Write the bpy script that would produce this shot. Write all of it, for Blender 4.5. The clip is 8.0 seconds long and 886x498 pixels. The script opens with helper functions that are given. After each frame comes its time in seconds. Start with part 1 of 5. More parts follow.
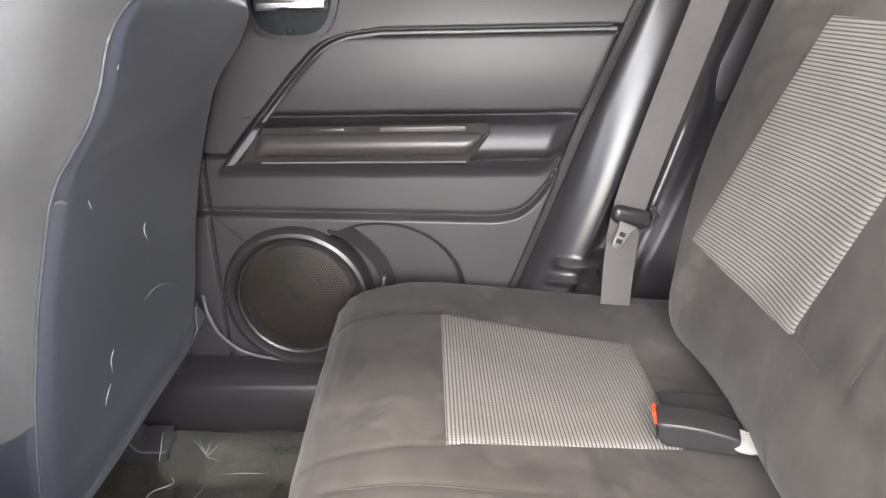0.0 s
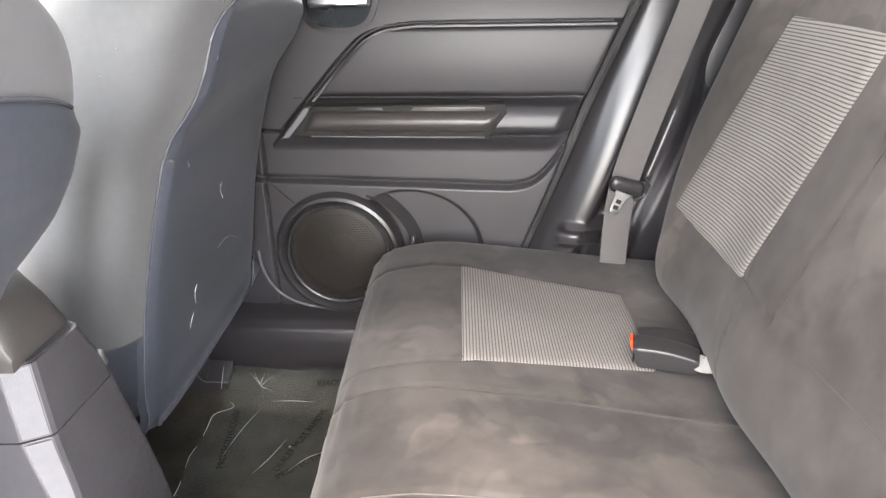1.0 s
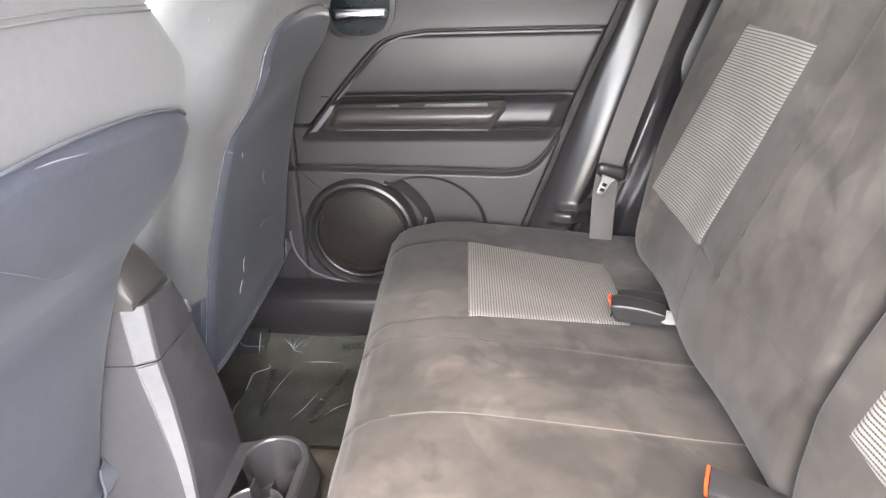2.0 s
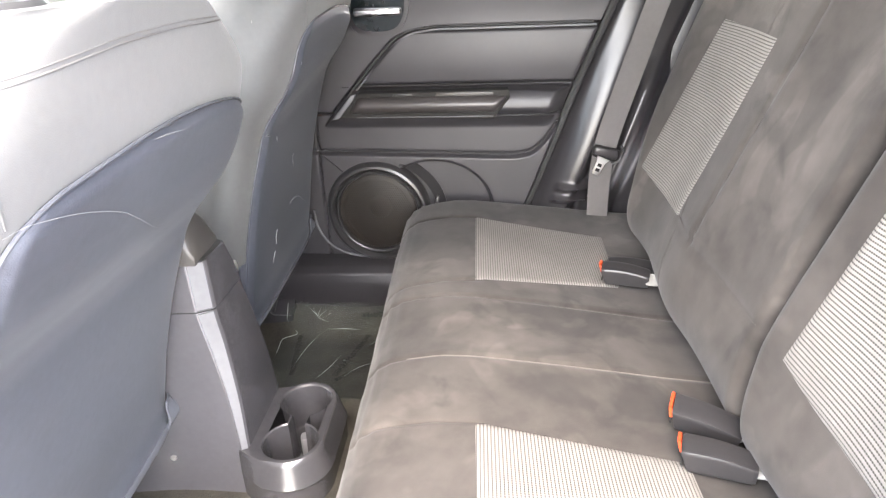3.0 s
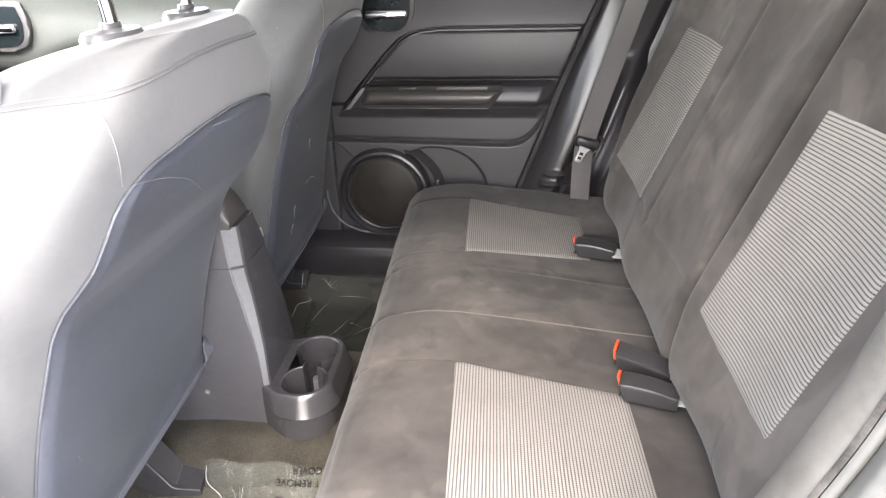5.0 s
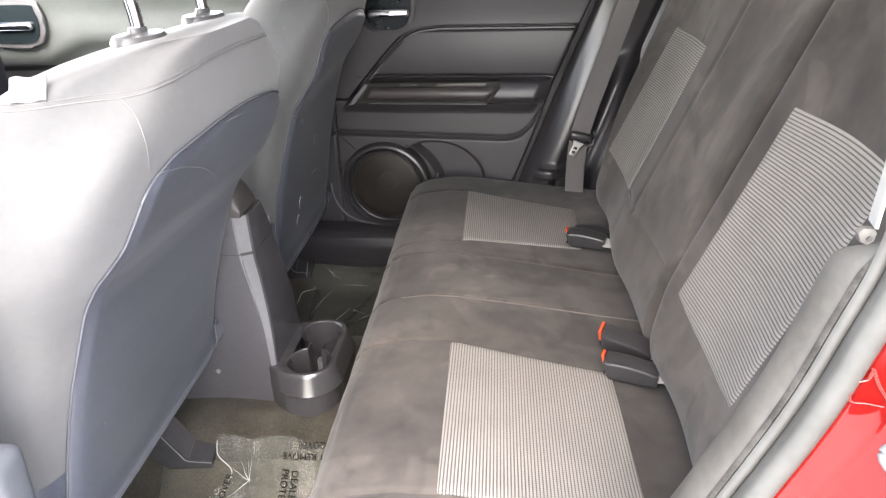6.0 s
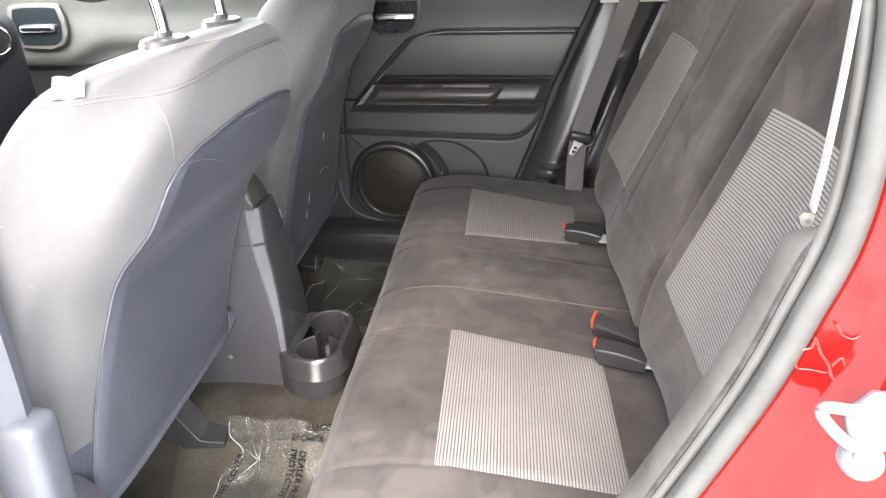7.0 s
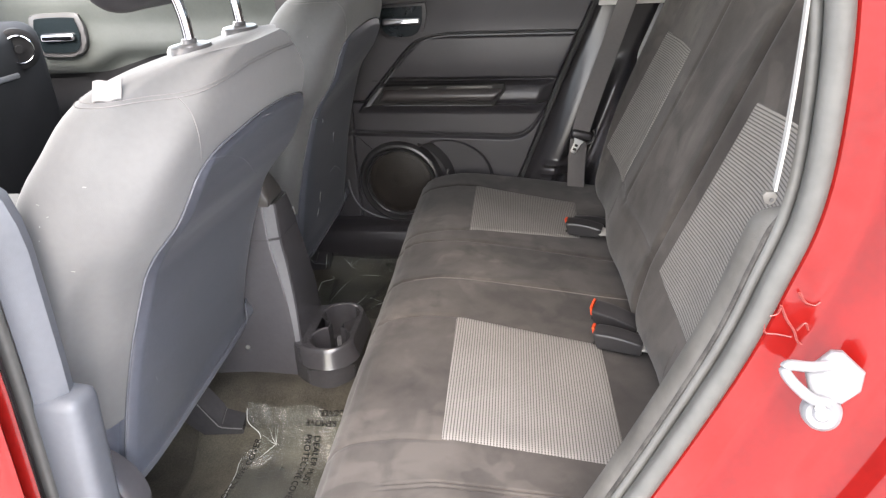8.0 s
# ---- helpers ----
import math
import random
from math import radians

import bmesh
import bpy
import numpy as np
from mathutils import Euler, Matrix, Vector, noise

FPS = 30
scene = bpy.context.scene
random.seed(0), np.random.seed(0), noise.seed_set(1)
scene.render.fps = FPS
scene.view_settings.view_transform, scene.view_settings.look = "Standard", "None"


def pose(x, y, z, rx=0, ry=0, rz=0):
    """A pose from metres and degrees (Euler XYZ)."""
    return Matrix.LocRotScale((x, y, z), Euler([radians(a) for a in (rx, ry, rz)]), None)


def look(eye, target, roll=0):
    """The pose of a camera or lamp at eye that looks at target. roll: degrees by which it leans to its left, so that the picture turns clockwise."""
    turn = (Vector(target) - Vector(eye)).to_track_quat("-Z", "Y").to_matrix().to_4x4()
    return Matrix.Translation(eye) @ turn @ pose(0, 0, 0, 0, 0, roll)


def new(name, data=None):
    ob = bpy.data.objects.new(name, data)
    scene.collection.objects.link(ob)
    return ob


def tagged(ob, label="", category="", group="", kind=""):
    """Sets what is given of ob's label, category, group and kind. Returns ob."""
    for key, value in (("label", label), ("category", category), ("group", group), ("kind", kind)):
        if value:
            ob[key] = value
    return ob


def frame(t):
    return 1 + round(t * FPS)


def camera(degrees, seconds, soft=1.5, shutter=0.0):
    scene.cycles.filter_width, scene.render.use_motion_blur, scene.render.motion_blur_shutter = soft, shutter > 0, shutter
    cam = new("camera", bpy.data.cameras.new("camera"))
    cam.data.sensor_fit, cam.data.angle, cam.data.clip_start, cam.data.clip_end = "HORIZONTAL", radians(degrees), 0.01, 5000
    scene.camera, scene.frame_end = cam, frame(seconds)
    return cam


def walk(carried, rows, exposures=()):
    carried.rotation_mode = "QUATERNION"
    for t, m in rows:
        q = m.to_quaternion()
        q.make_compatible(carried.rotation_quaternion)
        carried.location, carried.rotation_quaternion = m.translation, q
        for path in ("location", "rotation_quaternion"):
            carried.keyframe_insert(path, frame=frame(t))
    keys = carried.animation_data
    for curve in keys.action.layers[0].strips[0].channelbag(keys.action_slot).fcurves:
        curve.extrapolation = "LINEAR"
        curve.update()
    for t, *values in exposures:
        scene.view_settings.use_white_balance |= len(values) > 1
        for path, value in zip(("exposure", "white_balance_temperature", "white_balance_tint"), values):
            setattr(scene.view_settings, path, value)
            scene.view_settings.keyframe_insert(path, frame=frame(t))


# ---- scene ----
cam = camera(66.6, 8.0, 1.3)
PATH = [
    (0, (-0.005, -0.352, 1.215), (0.021, 1.509, 0.484), -1.4),
    (0.5, (-0.002, -0.433, 1.226), (-0.016, 1.418, 0.468), -1.0),
    (1, (0.001, -0.529, 1.246), (-0.051, 1.313, 0.47), -1.3),
    (1.5, (0.007, -0.619, 1.267), (-0.063, 1.221, 0.485), -2.0),
    (2.8, (0.004, -0.824, 1.319), (-0.098, 0.994, 0.49), -2.2),
    (3, (0.016, -0.849, 1.319), (-0.102, 0.969, 0.495), -2.8),
    (3.5, (0.03, -0.896, 1.329), (-0.078, 0.905, 0.467), -2.7),
    (4, (0.044, -0.946, 1.34), (-0.062, 0.854, 0.474), -2.7),
    (4.5, (0.055, -0.991, 1.356), (-0.079, 0.815, 0.507), -2.5),
    (6, (0.08, -1.099, 1.388), (-0.085, 0.696, 0.522), -2.2),
    (6.5, (0.088, -1.127, 1.394), (-0.084, 0.669, 0.53), -2.2),
    (7, (0.098, -1.162, 1.4), (-0.092, 0.633, 0.539), -2.1),
    (7.5, (0.106, -1.197, 1.406), (-0.093, 0.599, 0.547), -2.7),
    (8, (0.108, -1.227, 1.409), (-0.105, 0.57, 0.557), -3.0),
]
EXPOSURES = [(t, e, 6800.0, 11.5) for t, e in ((0.0, 4.15), (0.5, 4.08), (1.0, 4.12), (1.5, 4.15), (3.0, 4.12), (3.5, 4.02), (4.0, 3.8), (4.5, 3.6), (6.0, 3.15), (6.5, 3.17), (7.0, 3.2), (7.5, 2.7), (8.0, 2.7))]
walk(cam, [(t, look(eye, target, roll)) for t, eye, target, roll in PATH], EXPOSURES)

# ---- daylight ----
world = bpy.data.worlds.new("sky")
scene.world = world
world.use_nodes = True
wn = world.node_tree.nodes
sky = wn.new("ShaderNodeTexSky")
sky.sky_type = "NISHITA"
sky.sun_disc = False
sky.sun_elevation, sky.sun_rotation = radians(50), radians(177)
sky.air_density, sky.dust_density = 1.0, 2.2
wn["Background"].inputs["Strength"].default_value = 0.15
world.node_tree.links.new(sky.outputs[0], wn["Background"].inputs["Color"])
sun = new("sun", bpy.data.lights.new("sun", "SUN"))
sun.data.energy, sun.data.angle, sun.data.color = 1.2, radians(105), (1.0, 0.955, 0.895)
sun.matrix_world = look((0.15, -4.0, 5.8), (0, 0, 0.8))


def window_light(name, m, sx, sy, watts, color=(1.0, 0.96, 0.93)):
    """Sky light that comes in through a window's opening."""
    lamp = new(name, bpy.data.lights.new(name, "AREA"))
    lamp.data.shape, lamp.data.size, lamp.data.size_y, lamp.data.energy = "RECTANGLE", sx, sy, watts
    lamp.data.color = color
    lamp.matrix_world = m
    return lamp


window_light("windscreen_light", look((-1.30, 0.0, 1.50), (-0.2, 0.0, 0.85)), 1.15, 0.45, 6.3)
window_light("front_side_light", look((-0.80, -0.74, 1.45), (-0.2, 0.6, 0.85)), 0.65, 0.32, 0.7, (0.75, 0.90, 1.0))
window_light("far_front_light", look((-0.95, 0.74, 1.46), (-0.9, 0.1, 0.85)), 0.70, 0.28, 1.2, (0.85, 0.93, 1.0))

# ---- materials ----
def mat(name, color, rough=0.5, metal=0.0, **kw):
    """A principled material with colour variation at two scales and fine relief."""
    m = bpy.data.materials.new(name)
    m.use_nodes = True
    nt = m.node_tree
    n, l = nt.nodes, nt.links
    b = n["Principled BSDF"]
    b.inputs["Roughness"].default_value = rough
    b.inputs["Metallic"].default_value = metal
    for key in ("Coat Weight", "Coat Roughness", "Sheen Weight", "Sheen Roughness", "Transmission Weight", "IOR", "Specular IOR Level", "Alpha"):
        if key in kw:
            b.inputs[key].default_value = kw[key]
    pos = n.new("ShaderNodeNewGeometry").outputs["Position"]
    c0 = Vector(color)
    amount, big, fine = kw.get("vary", 0.15), kw.get("big", 9.0), kw.get("fine", 120.0)
    a = n.new("ShaderNodeTexNoise")
    a.inputs["Scale"].default_value, a.inputs["Detail"].default_value = big, 6.0
    f = n.new("ShaderNodeTexNoise")
    f.inputs["Scale"].default_value, f.inputs["Detail"].default_value = fine, 3.0
    a.inputs["Distortion"].default_value = kw.get("distort", 0.0)
    for t in (a, f):
        l.new(pos, t.inputs["Vector"])
    mix = n.new("ShaderNodeMath")
    mix.operation = "MULTIPLY_ADD"
    l.new(f.outputs["Fac"], mix.inputs[0])
    mix.inputs[1].default_value = kw.get("finemix", 0.35)
    l.new(a.outputs["Fac"], mix.inputs[2])
    ramp = n.new("ShaderNodeValToRGB")
    lo, hi = kw.get("lo", 0.42), kw.get("hi", 0.85)
    ramp.color_ramp.elements[0].position, ramp.color_ramp.elements[1].position = lo, hi
    ramp.color_ramp.elements[0].color = (*(c0 * (1 - amount)), 1)
    ramp.color_ramp.elements[1].color = (*(Vector(kw["color2"]) if "color2" in kw else c0 * (1 + amount)), 1)
    l.new(mix.outputs[0], ramp.inputs[0])
    l.new(ramp.outputs[0], b.inputs["Base Color"])
    if kw.get("nap"):
        p = n.new("ShaderNodeTexNoise")
        p.inputs["Scale"].default_value, p.inputs["Detail"].default_value, p.inputs["Distortion"].default_value = 5.0, 2.5, 1.5
        l.new(pos, p.inputs["Vector"])
        edge = n.new("ShaderNodeMapRange")
        edge.interpolation_type = "SMOOTHSTEP"
        edge.inputs["From Min"].default_value, edge.inputs["From Max"].default_value = 0.54, 0.60
        edge.inputs["To Min"].default_value, edge.inputs["To Max"].default_value = 1.0, 1.0 + kw["nap"]
        l.new(p.outputs["Fac"], edge.inputs["Value"])
        nm = n.new("ShaderNodeVectorMath")
        nm.operation = "SCALE"
        l.new(ramp.outputs[0], nm.inputs[0])
        l.new(edge.outputs[0], nm.inputs["Scale"])
        l.new(nm.outputs[0], b.inputs["Base Color"])
    if kw.get("stain"):
        p = n.new("ShaderNodeTexNoise")
        p.inputs["Scale"].default_value, p.inputs["Detail"].default_value, p.inputs["Distortion"].default_value = 9.0, 7.0, 0.7
        l.new(pos, p.inputs["Vector"])
        edge = n.new("ShaderNodeMapRange")
        edge.interpolation_type = "SMOOTHSTEP"
        edge.inputs["From Min"].default_value, edge.inputs["From Max"].default_value = 0.55, 0.72
        edge.inputs["To Min"].default_value, edge.inputs["To Max"].default_value = 1.0, 1.0 - kw["stain"]
        l.new(p.outputs["Fac"], edge.inputs["Value"])
        nm2 = n.new("ShaderNodeVectorMath")
        nm2.operation = "SCALE"
        l.new(nm.outputs[0], nm2.inputs[0])
        l.new(edge.outputs[0], nm2.inputs["Scale"])
        l.new(nm2.outputs[0], b.inputs["Base Color"])
    if kw.get("roughvary"):
        r = n.new("ShaderNodeMapRange")
        r.inputs["To Min"].default_value, r.inputs["To Max"].default_value = rough - kw["roughvary"], rough + kw["roughvary"]
        l.new(a.outputs["Fac"], r.inputs["Value"])
        l.new(r.outputs[0], b.inputs["Roughness"])
    if kw.get("bump", 0):
        g = n.new("ShaderNodeTexVoronoi" if kw.get("cells") else "ShaderNodeTexNoise")
        g.inputs["Scale"].default_value = kw.get("grain", 700.0)
        l.new(pos, g.inputs["Vector"])
        bp = n.new("ShaderNodeBump")
        bp.inputs["Strength"].default_value, bp.inputs["Distance"].default_value = kw["bump"], kw.get("depth", 0.0006)
        l.new(g.outputs[0], bp.inputs["Height"])
        l.new(bp.outputs[0], b.inputs["Normal"])
    return m


def knit(name, axis, period, light, dark):
    """Ribbed knit cloth: pale ribs across one axis with rows of small dark pinholes between."""
    m = mat(name, light, 0.85, vary=0.1, bump=0)
    nt = m.node_tree
    n, l = nt.nodes, nt.links
    b = n["Principled BSDF"]
    pos = n.new("ShaderNodeNewGeometry").outputs["Position"]
    sep = n.new("ShaderNodeSeparateXYZ")
    l.new(pos, sep.inputs[0])

    def wave(out, p, phase=0.0):
        k = n.new("ShaderNodeMath")
        k.operation = "MULTIPLY_ADD"
        k.inputs[1].default_value, k.inputs[2].default_value = 2 * math.pi / p, phase
        l.new(out, k.inputs[0])
        w = n.new("ShaderNodeMath")
        w.operation = "SINE"
        l.new(k.outputs[0], w.inputs[0])
        return w.outputs[0]

    rib = wave(sep.outputs[axis], period)
    cross = wave(sep.outputs["Y"], 0.0036)
    mul = n.new("ShaderNodeMath")
    mul.operation = "MULTIPLY_ADD"
    l.new(cross, mul.inputs[0])
    mul.inputs[1].default_value = 0.30
    l.new(rib, mul.inputs[2])
    r = n.new("ShaderNodeMapRange")
    r.interpolation_type = "SMOOTHSTEP"
    r.inputs["From Min"].default_value, r.inputs["From Max"].default_value = -1.0, -0.15
    l.new(mul.outputs[0], r.inputs["Value"])
    mx = n.new("ShaderNodeMix")
    mx.data_type = "RGBA"
    l.new(r.outputs[0], mx.inputs["Factor"])
    mx.inputs[6].default_value = (*dark, 1)
    ramp = [x for x in n if x.type == "VALTORGB"][0]
    l.new(ramp.outputs[0], mx.inputs[7])
    l.new(mx.outputs[2], b.inputs["Base Color"])
    bp = n.new("ShaderNodeBump")
    bp.inputs["Strength"].default_value, bp.inputs["Distance"].default_value = 0.8, 0.0015
    l.new(r.outputs[0], bp.inputs["Height"])
    l.new(bp.outputs[0], b.inputs["Normal"])
    return m


SUEDE = mat("suede_grey_brown", (0.0225, 0.0182, 0.0152), 0.95, vary=0.24, big=5.0, fine=26.0, finemix=0.30, distort=0.5, color2=(0.060, 0.0525, 0.0462), lo=0.42, hi=0.82, nap=0.34, stain=0.46, bump=0.25, grain=900.0, **{"Sheen Weight": 0.10, "Sheen Roughness": 0.5})


def nap_patch(m, center, size, turn, gain, seed):
    """A brushed patch in the pile, with a ragged outline, that looks lighter or darker than the rest."""
    n, l = m.node_tree.nodes, m.node_tree.links
    base = n["Principled BSDF"].inputs["Base Color"]
    source = base.links[0].from_socket
    pos = n.new("ShaderNodeNewGeometry").outputs["Position"]
    mp = n.new("ShaderNodeMapping")
    mp.vector_type = "TEXTURE"
    mp.inputs["Location"].default_value, mp.inputs["Scale"].default_value = center, size
    mp.inputs["Rotation"].default_value = (0, 0, radians(turn))
    l.new(pos, mp.inputs["Vector"])
    dist = n.new("ShaderNodeVectorMath")
    dist.operation = "LENGTH"
    l.new(mp.outputs[0], dist.inputs[0])
    edge = n.new("ShaderNodeTexNoise")
    edge.inputs["Scale"].default_value, edge.inputs["Detail"].default_value = 22.0 + seed, 4.0
    l.new(pos, edge.inputs["Vector"])
    add = n.new("ShaderNodeMath")
    add.operation = "MULTIPLY_ADD"
    l.new(edge.outputs["Fac"], add.inputs[0])
    add.inputs[1].default_value = 1.1
    l.new(dist.outputs["Value"], add.inputs[2])
    k = n.new("ShaderNodeMapRange")
    k.interpolation_type = "SMOOTHSTEP"
    k.inputs["From Min"].default_value, k.inputs["From Max"].default_value = 1.25, 1.65
    k.inputs["To Min"].default_value, k.inputs["To Max"].default_value = gain, 1.0
    l.new(add.outputs[0], k.inputs["Value"])
    out = n.new("ShaderNodeVectorMath")
    out.operation = "SCALE"
    l.new(source, out.inputs[0])
    l.new(k.outputs[0], out.inputs["Scale"])
    l.new(out.outputs[0], base)


nap_patch(SUEDE, (-0.07, -0.155, 0.775), (0.095, 0.060, 0.08), 8, 1.28, 0)
nap_patch(SUEDE, (-0.09, -0.36, 0.770), (0.045, 0.150, 0.08), 0, 1.20, 3)
nap_patch(SUEDE, (0.13, 0.105, 0.760), (0.140, 0.050, 0.08), -6, 0.58, 5)
nap_patch(SUEDE, (0.02, 0.060, 0.770), (0.100, 0.060, 0.08), 0, 1.30, 1)
nap_patch(SUEDE, (0.20, -0.09, 0.755), (0.150, 0.050, 0.08), -8, 0.70, 2)
nap_patch(SUEDE, (0.10, 0.60, 0.750), (0.200, 0.070, 0.10), 0, 0.72, 4)
PILLAR_GREY = mat("blue_grey_trim", (0.092, 0.099, 0.113), 0.5, vary=0.12, bump=0.25, grain=900.0)
KNIT_SEAT = knit("ribbed_knit_seat", "X", 0.0044, (0.213, 0.202, 0.187), (0.064, 0.059, 0.053))
KNIT_BACK = knit("ribbed_knit_back", "Z", 0.0044, (0.213, 0.202, 0.187), (0.064, 0.059, 0.053))
THREAD = mat("grey_thread", (0.115, 0.104, 0.093), 0.8)
CREASE_DARK = mat("dark_crease", (0.05, 0.044, 0.04), 0.9)
FABRIC = mat("light_grey_cloth", (0.104, 0.105, 0.105), 0.9, vary=0.12, big=5.0, bump=0.3, grain=1100.0, **{"Sheen Weight": 0.2})
VINYL = mat("slate_vinyl", (0.058, 0.064, 0.081), 0.40, vary=0.3, big=3.0, roughvary=0.12, bump=0.25, grain=900.0, **{"Specular IOR Level": 0.85, "Sheen Weight": 0.05, "Sheen Roughness": 0.4})
SCUFF = mat("pale_scuff", (0.19, 0.195, 0.21), 0.8)
PLASTIC = mat("charcoal_plastic", (0.028, 0.026, 0.028), 0.30, vary=0.10, roughvary=0.012, bump=0.16, grain=1100.0, depth=0.0004, **{"Specular IOR Level": 0.6})
PLASTIC_SOFT = mat("charcoal_soft_trim", (0.032, 0.030, 0.033), 0.44, vary=0.08, roughvary=0.012, bump=0.16, grain=800.0, depth=0.0004, **{"Specular IOR Level": 0.6})
PLASTIC_GLOSS = mat("satin_black_plastic", (0.028, 0.027, 0.028), 0.33, vary=0.15, roughvary=0.05, **{"Specular IOR Level": 0.55})
SATIN = mat("satin_grey_and_glint", (0.125, 0.125, 0.132), 0.42, vary=0.15, bump=0.3, grain=700.0)
PAD = mat("padded_dark_vinyl", (0.031, 0.029, 0.032), 0.44, vary=0.10, roughvary=0.015, bump=0.2, grain=700.0, depth=0.0005)
CUP = mat("charcoal_cup_plastic", (0.042, 0.041, 0.044), 0.22, vary=0.15, roughvary=0.06, bump=0.3, grain=900.0, depth=0.0004, **{"Specular IOR Level": 0.85})
BUCKLE = mat("black_buckle_plastic", (0.026, 0.025, 0.026), 0.30, vary=0.15, roughvary=0.02, bump=0.2, grain=900.0)
COLLAR = mat("satin_grey_collar", (0.075, 0.075, 0.077), 0.38, vary=0.1)
# paler than the trim, so that edge highlights are put into the colour
GLINT = mat("satin_glint", (0.13, 0.13, 0.135), 0.25, vary=0.1)
# paler copy of the slate vinyl, with edge highlights put into the colour
VINYL_LIT = mat("slate_vinyl_highlight", (0.095, 0.10, 0.115), 0.26, vary=0.1)
STITCH = mat("cloth_stitch", (0.135, 0.132, 0.13), 0.8)
CONSOLE = mat("slate_plastic", (0.060, 0.058, 0.063), 0.24, vary=0.12, roughvary=0.02, bump=0.3, grain=900.0, depth=0.0004, **{"Specular IOR Level": 0.85})
GRILLE = mat("brown_black_mesh", (0.014, 0.0115, 0.010), 0.45, vary=0.5, big=14.0)
LEATHER = mat("taupe_armrest_leather", (0.062, 0.057, 0.053), 0.42, vary=0.12, bump=0.4, grain=500.0)
CONE = mat("brown_paper_cone", (0.022, 0.015, 0.010), 0.8, vary=0.3, big=25.0)
BOWL = mat("glossy_black", (0.010, 0.014, 0.016), 0.14, vary=0.1)
PULL = mat("glossy_brown_black", (0.046, 0.041, 0.040), 0.32, vary=0.1, bump=0.06, grain=500.0)
GRILLE_DARK = mat("speaker_well", (0.012, 0.011, 0.01), 0.8)
CHROME = mat("chrome", (0.8, 0.8, 0.82), 0.12, 1.0, vary=0.03)
STEEL = mat("brushed_steel", (0.65, 0.65, 0.65), 0.3, 1.0, vary=0.1)
BELT = mat("grey_webbing", (0.10, 0.092, 0.090), 0.8, vary=0.1, bump=0.4, grain=1500.0)
BELT_PALE = mat("pale_webbing", (0.27, 0.265, 0.25), 0.8, vary=0.1, bump=0.4, grain=1500.0)
ORANGE = mat("orange_plastic", (0.52, 0.055, 0.014), 0.4, vary=0.08)
CARPET = mat("taupe_carpet", (0.030, 0.0265, 0.0195), 0.98, vary=0.4, big=16.0, fine=260.0, finemix=0.6, lo=0.5, hi=1.05, color2=(0.056, 0.050, 0.038), bump=1.0, grain=500.0, depth=0.003)
MAT = mat("taupe_mat", (0.046, 0.041, 0.031), 0.98, vary=0.35, big=14.0, fine=300.0, finemix=0.6, lo=0.5, hi=1.05, color2=(0.086, 0.080, 0.060), bump=1.0, grain=600.0, depth=0.003)
RED = mat("red_paint", (0.155, 0.0040, 0.003), 0.45, vary=0.18, big=12.0, bump=0.3, grain=14.0, depth=0.004, **{"Coat Weight": 0.75, "Coat Roughness": 0.04, "Specular IOR Level": 0.1})
RUBBER = mat("grey_rubber", (0.070, 0.070, 0.065), 0.42, vary=0.14, big=30.0, roughvary=0.12, bump=0.2, grain=500.0)
TRIM_DARK = mat("dusty_dark_trim", (0.080, 0.076, 0.068), 0.5, vary=0.3, big=18.0, roughvary=0.1, bump=0.2, grain=600.0)
DIRT = mat("dried_dirt", (0.030, 0.027, 0.023), 0.9, vary=0.5, big=60.0, fine=400.0, finemix=0.6, color2=(0.060, 0.056, 0.050), lo=0.6, hi=1.1)
RUBBER_DARK = mat("black_rubber", (0.03, 0.03, 0.03), 0.6, vary=0.3)
WHITE = mat("white_plastic", (0.16, 0.16, 0.165), 0.4, vary=0.25, big=40.0, bump=0.6, grain=90.0, depth=0.002)
TAG = mat("white_tag", (0.20, 0.197, 0.193), 0.8, vary=0.06)
# paler copy of the charcoal door trim: windscreen light put into the colour
TRIM_LIT = mat("windscreen_lit_trim", (0.070, 0.077, 0.073), 0.42, vary=0.12, bump=0.25, grain=900.0)
HEADLINER = mat("pale_headliner", (0.60, 0.59, 0.565), 0.95, vary=0.06, bump=0.3)
DASH = mat("charcoal_dash", (0.009, 0.009, 0.010), 0.7, vary=0.2, bump=0.3, **{"Specular IOR Level": 0.2})
INK = mat("black_ink", (0.008, 0.008, 0.009), 0.9, vary=0.1, **{"Specular IOR Level": 0.1})
ASPHALT = mat("concrete", (0.60, 0.58, 0.55), 0.9, vary=0.3, big=3.0, fine=200.0, bump=0.6, grain=300.0, depth=0.003)


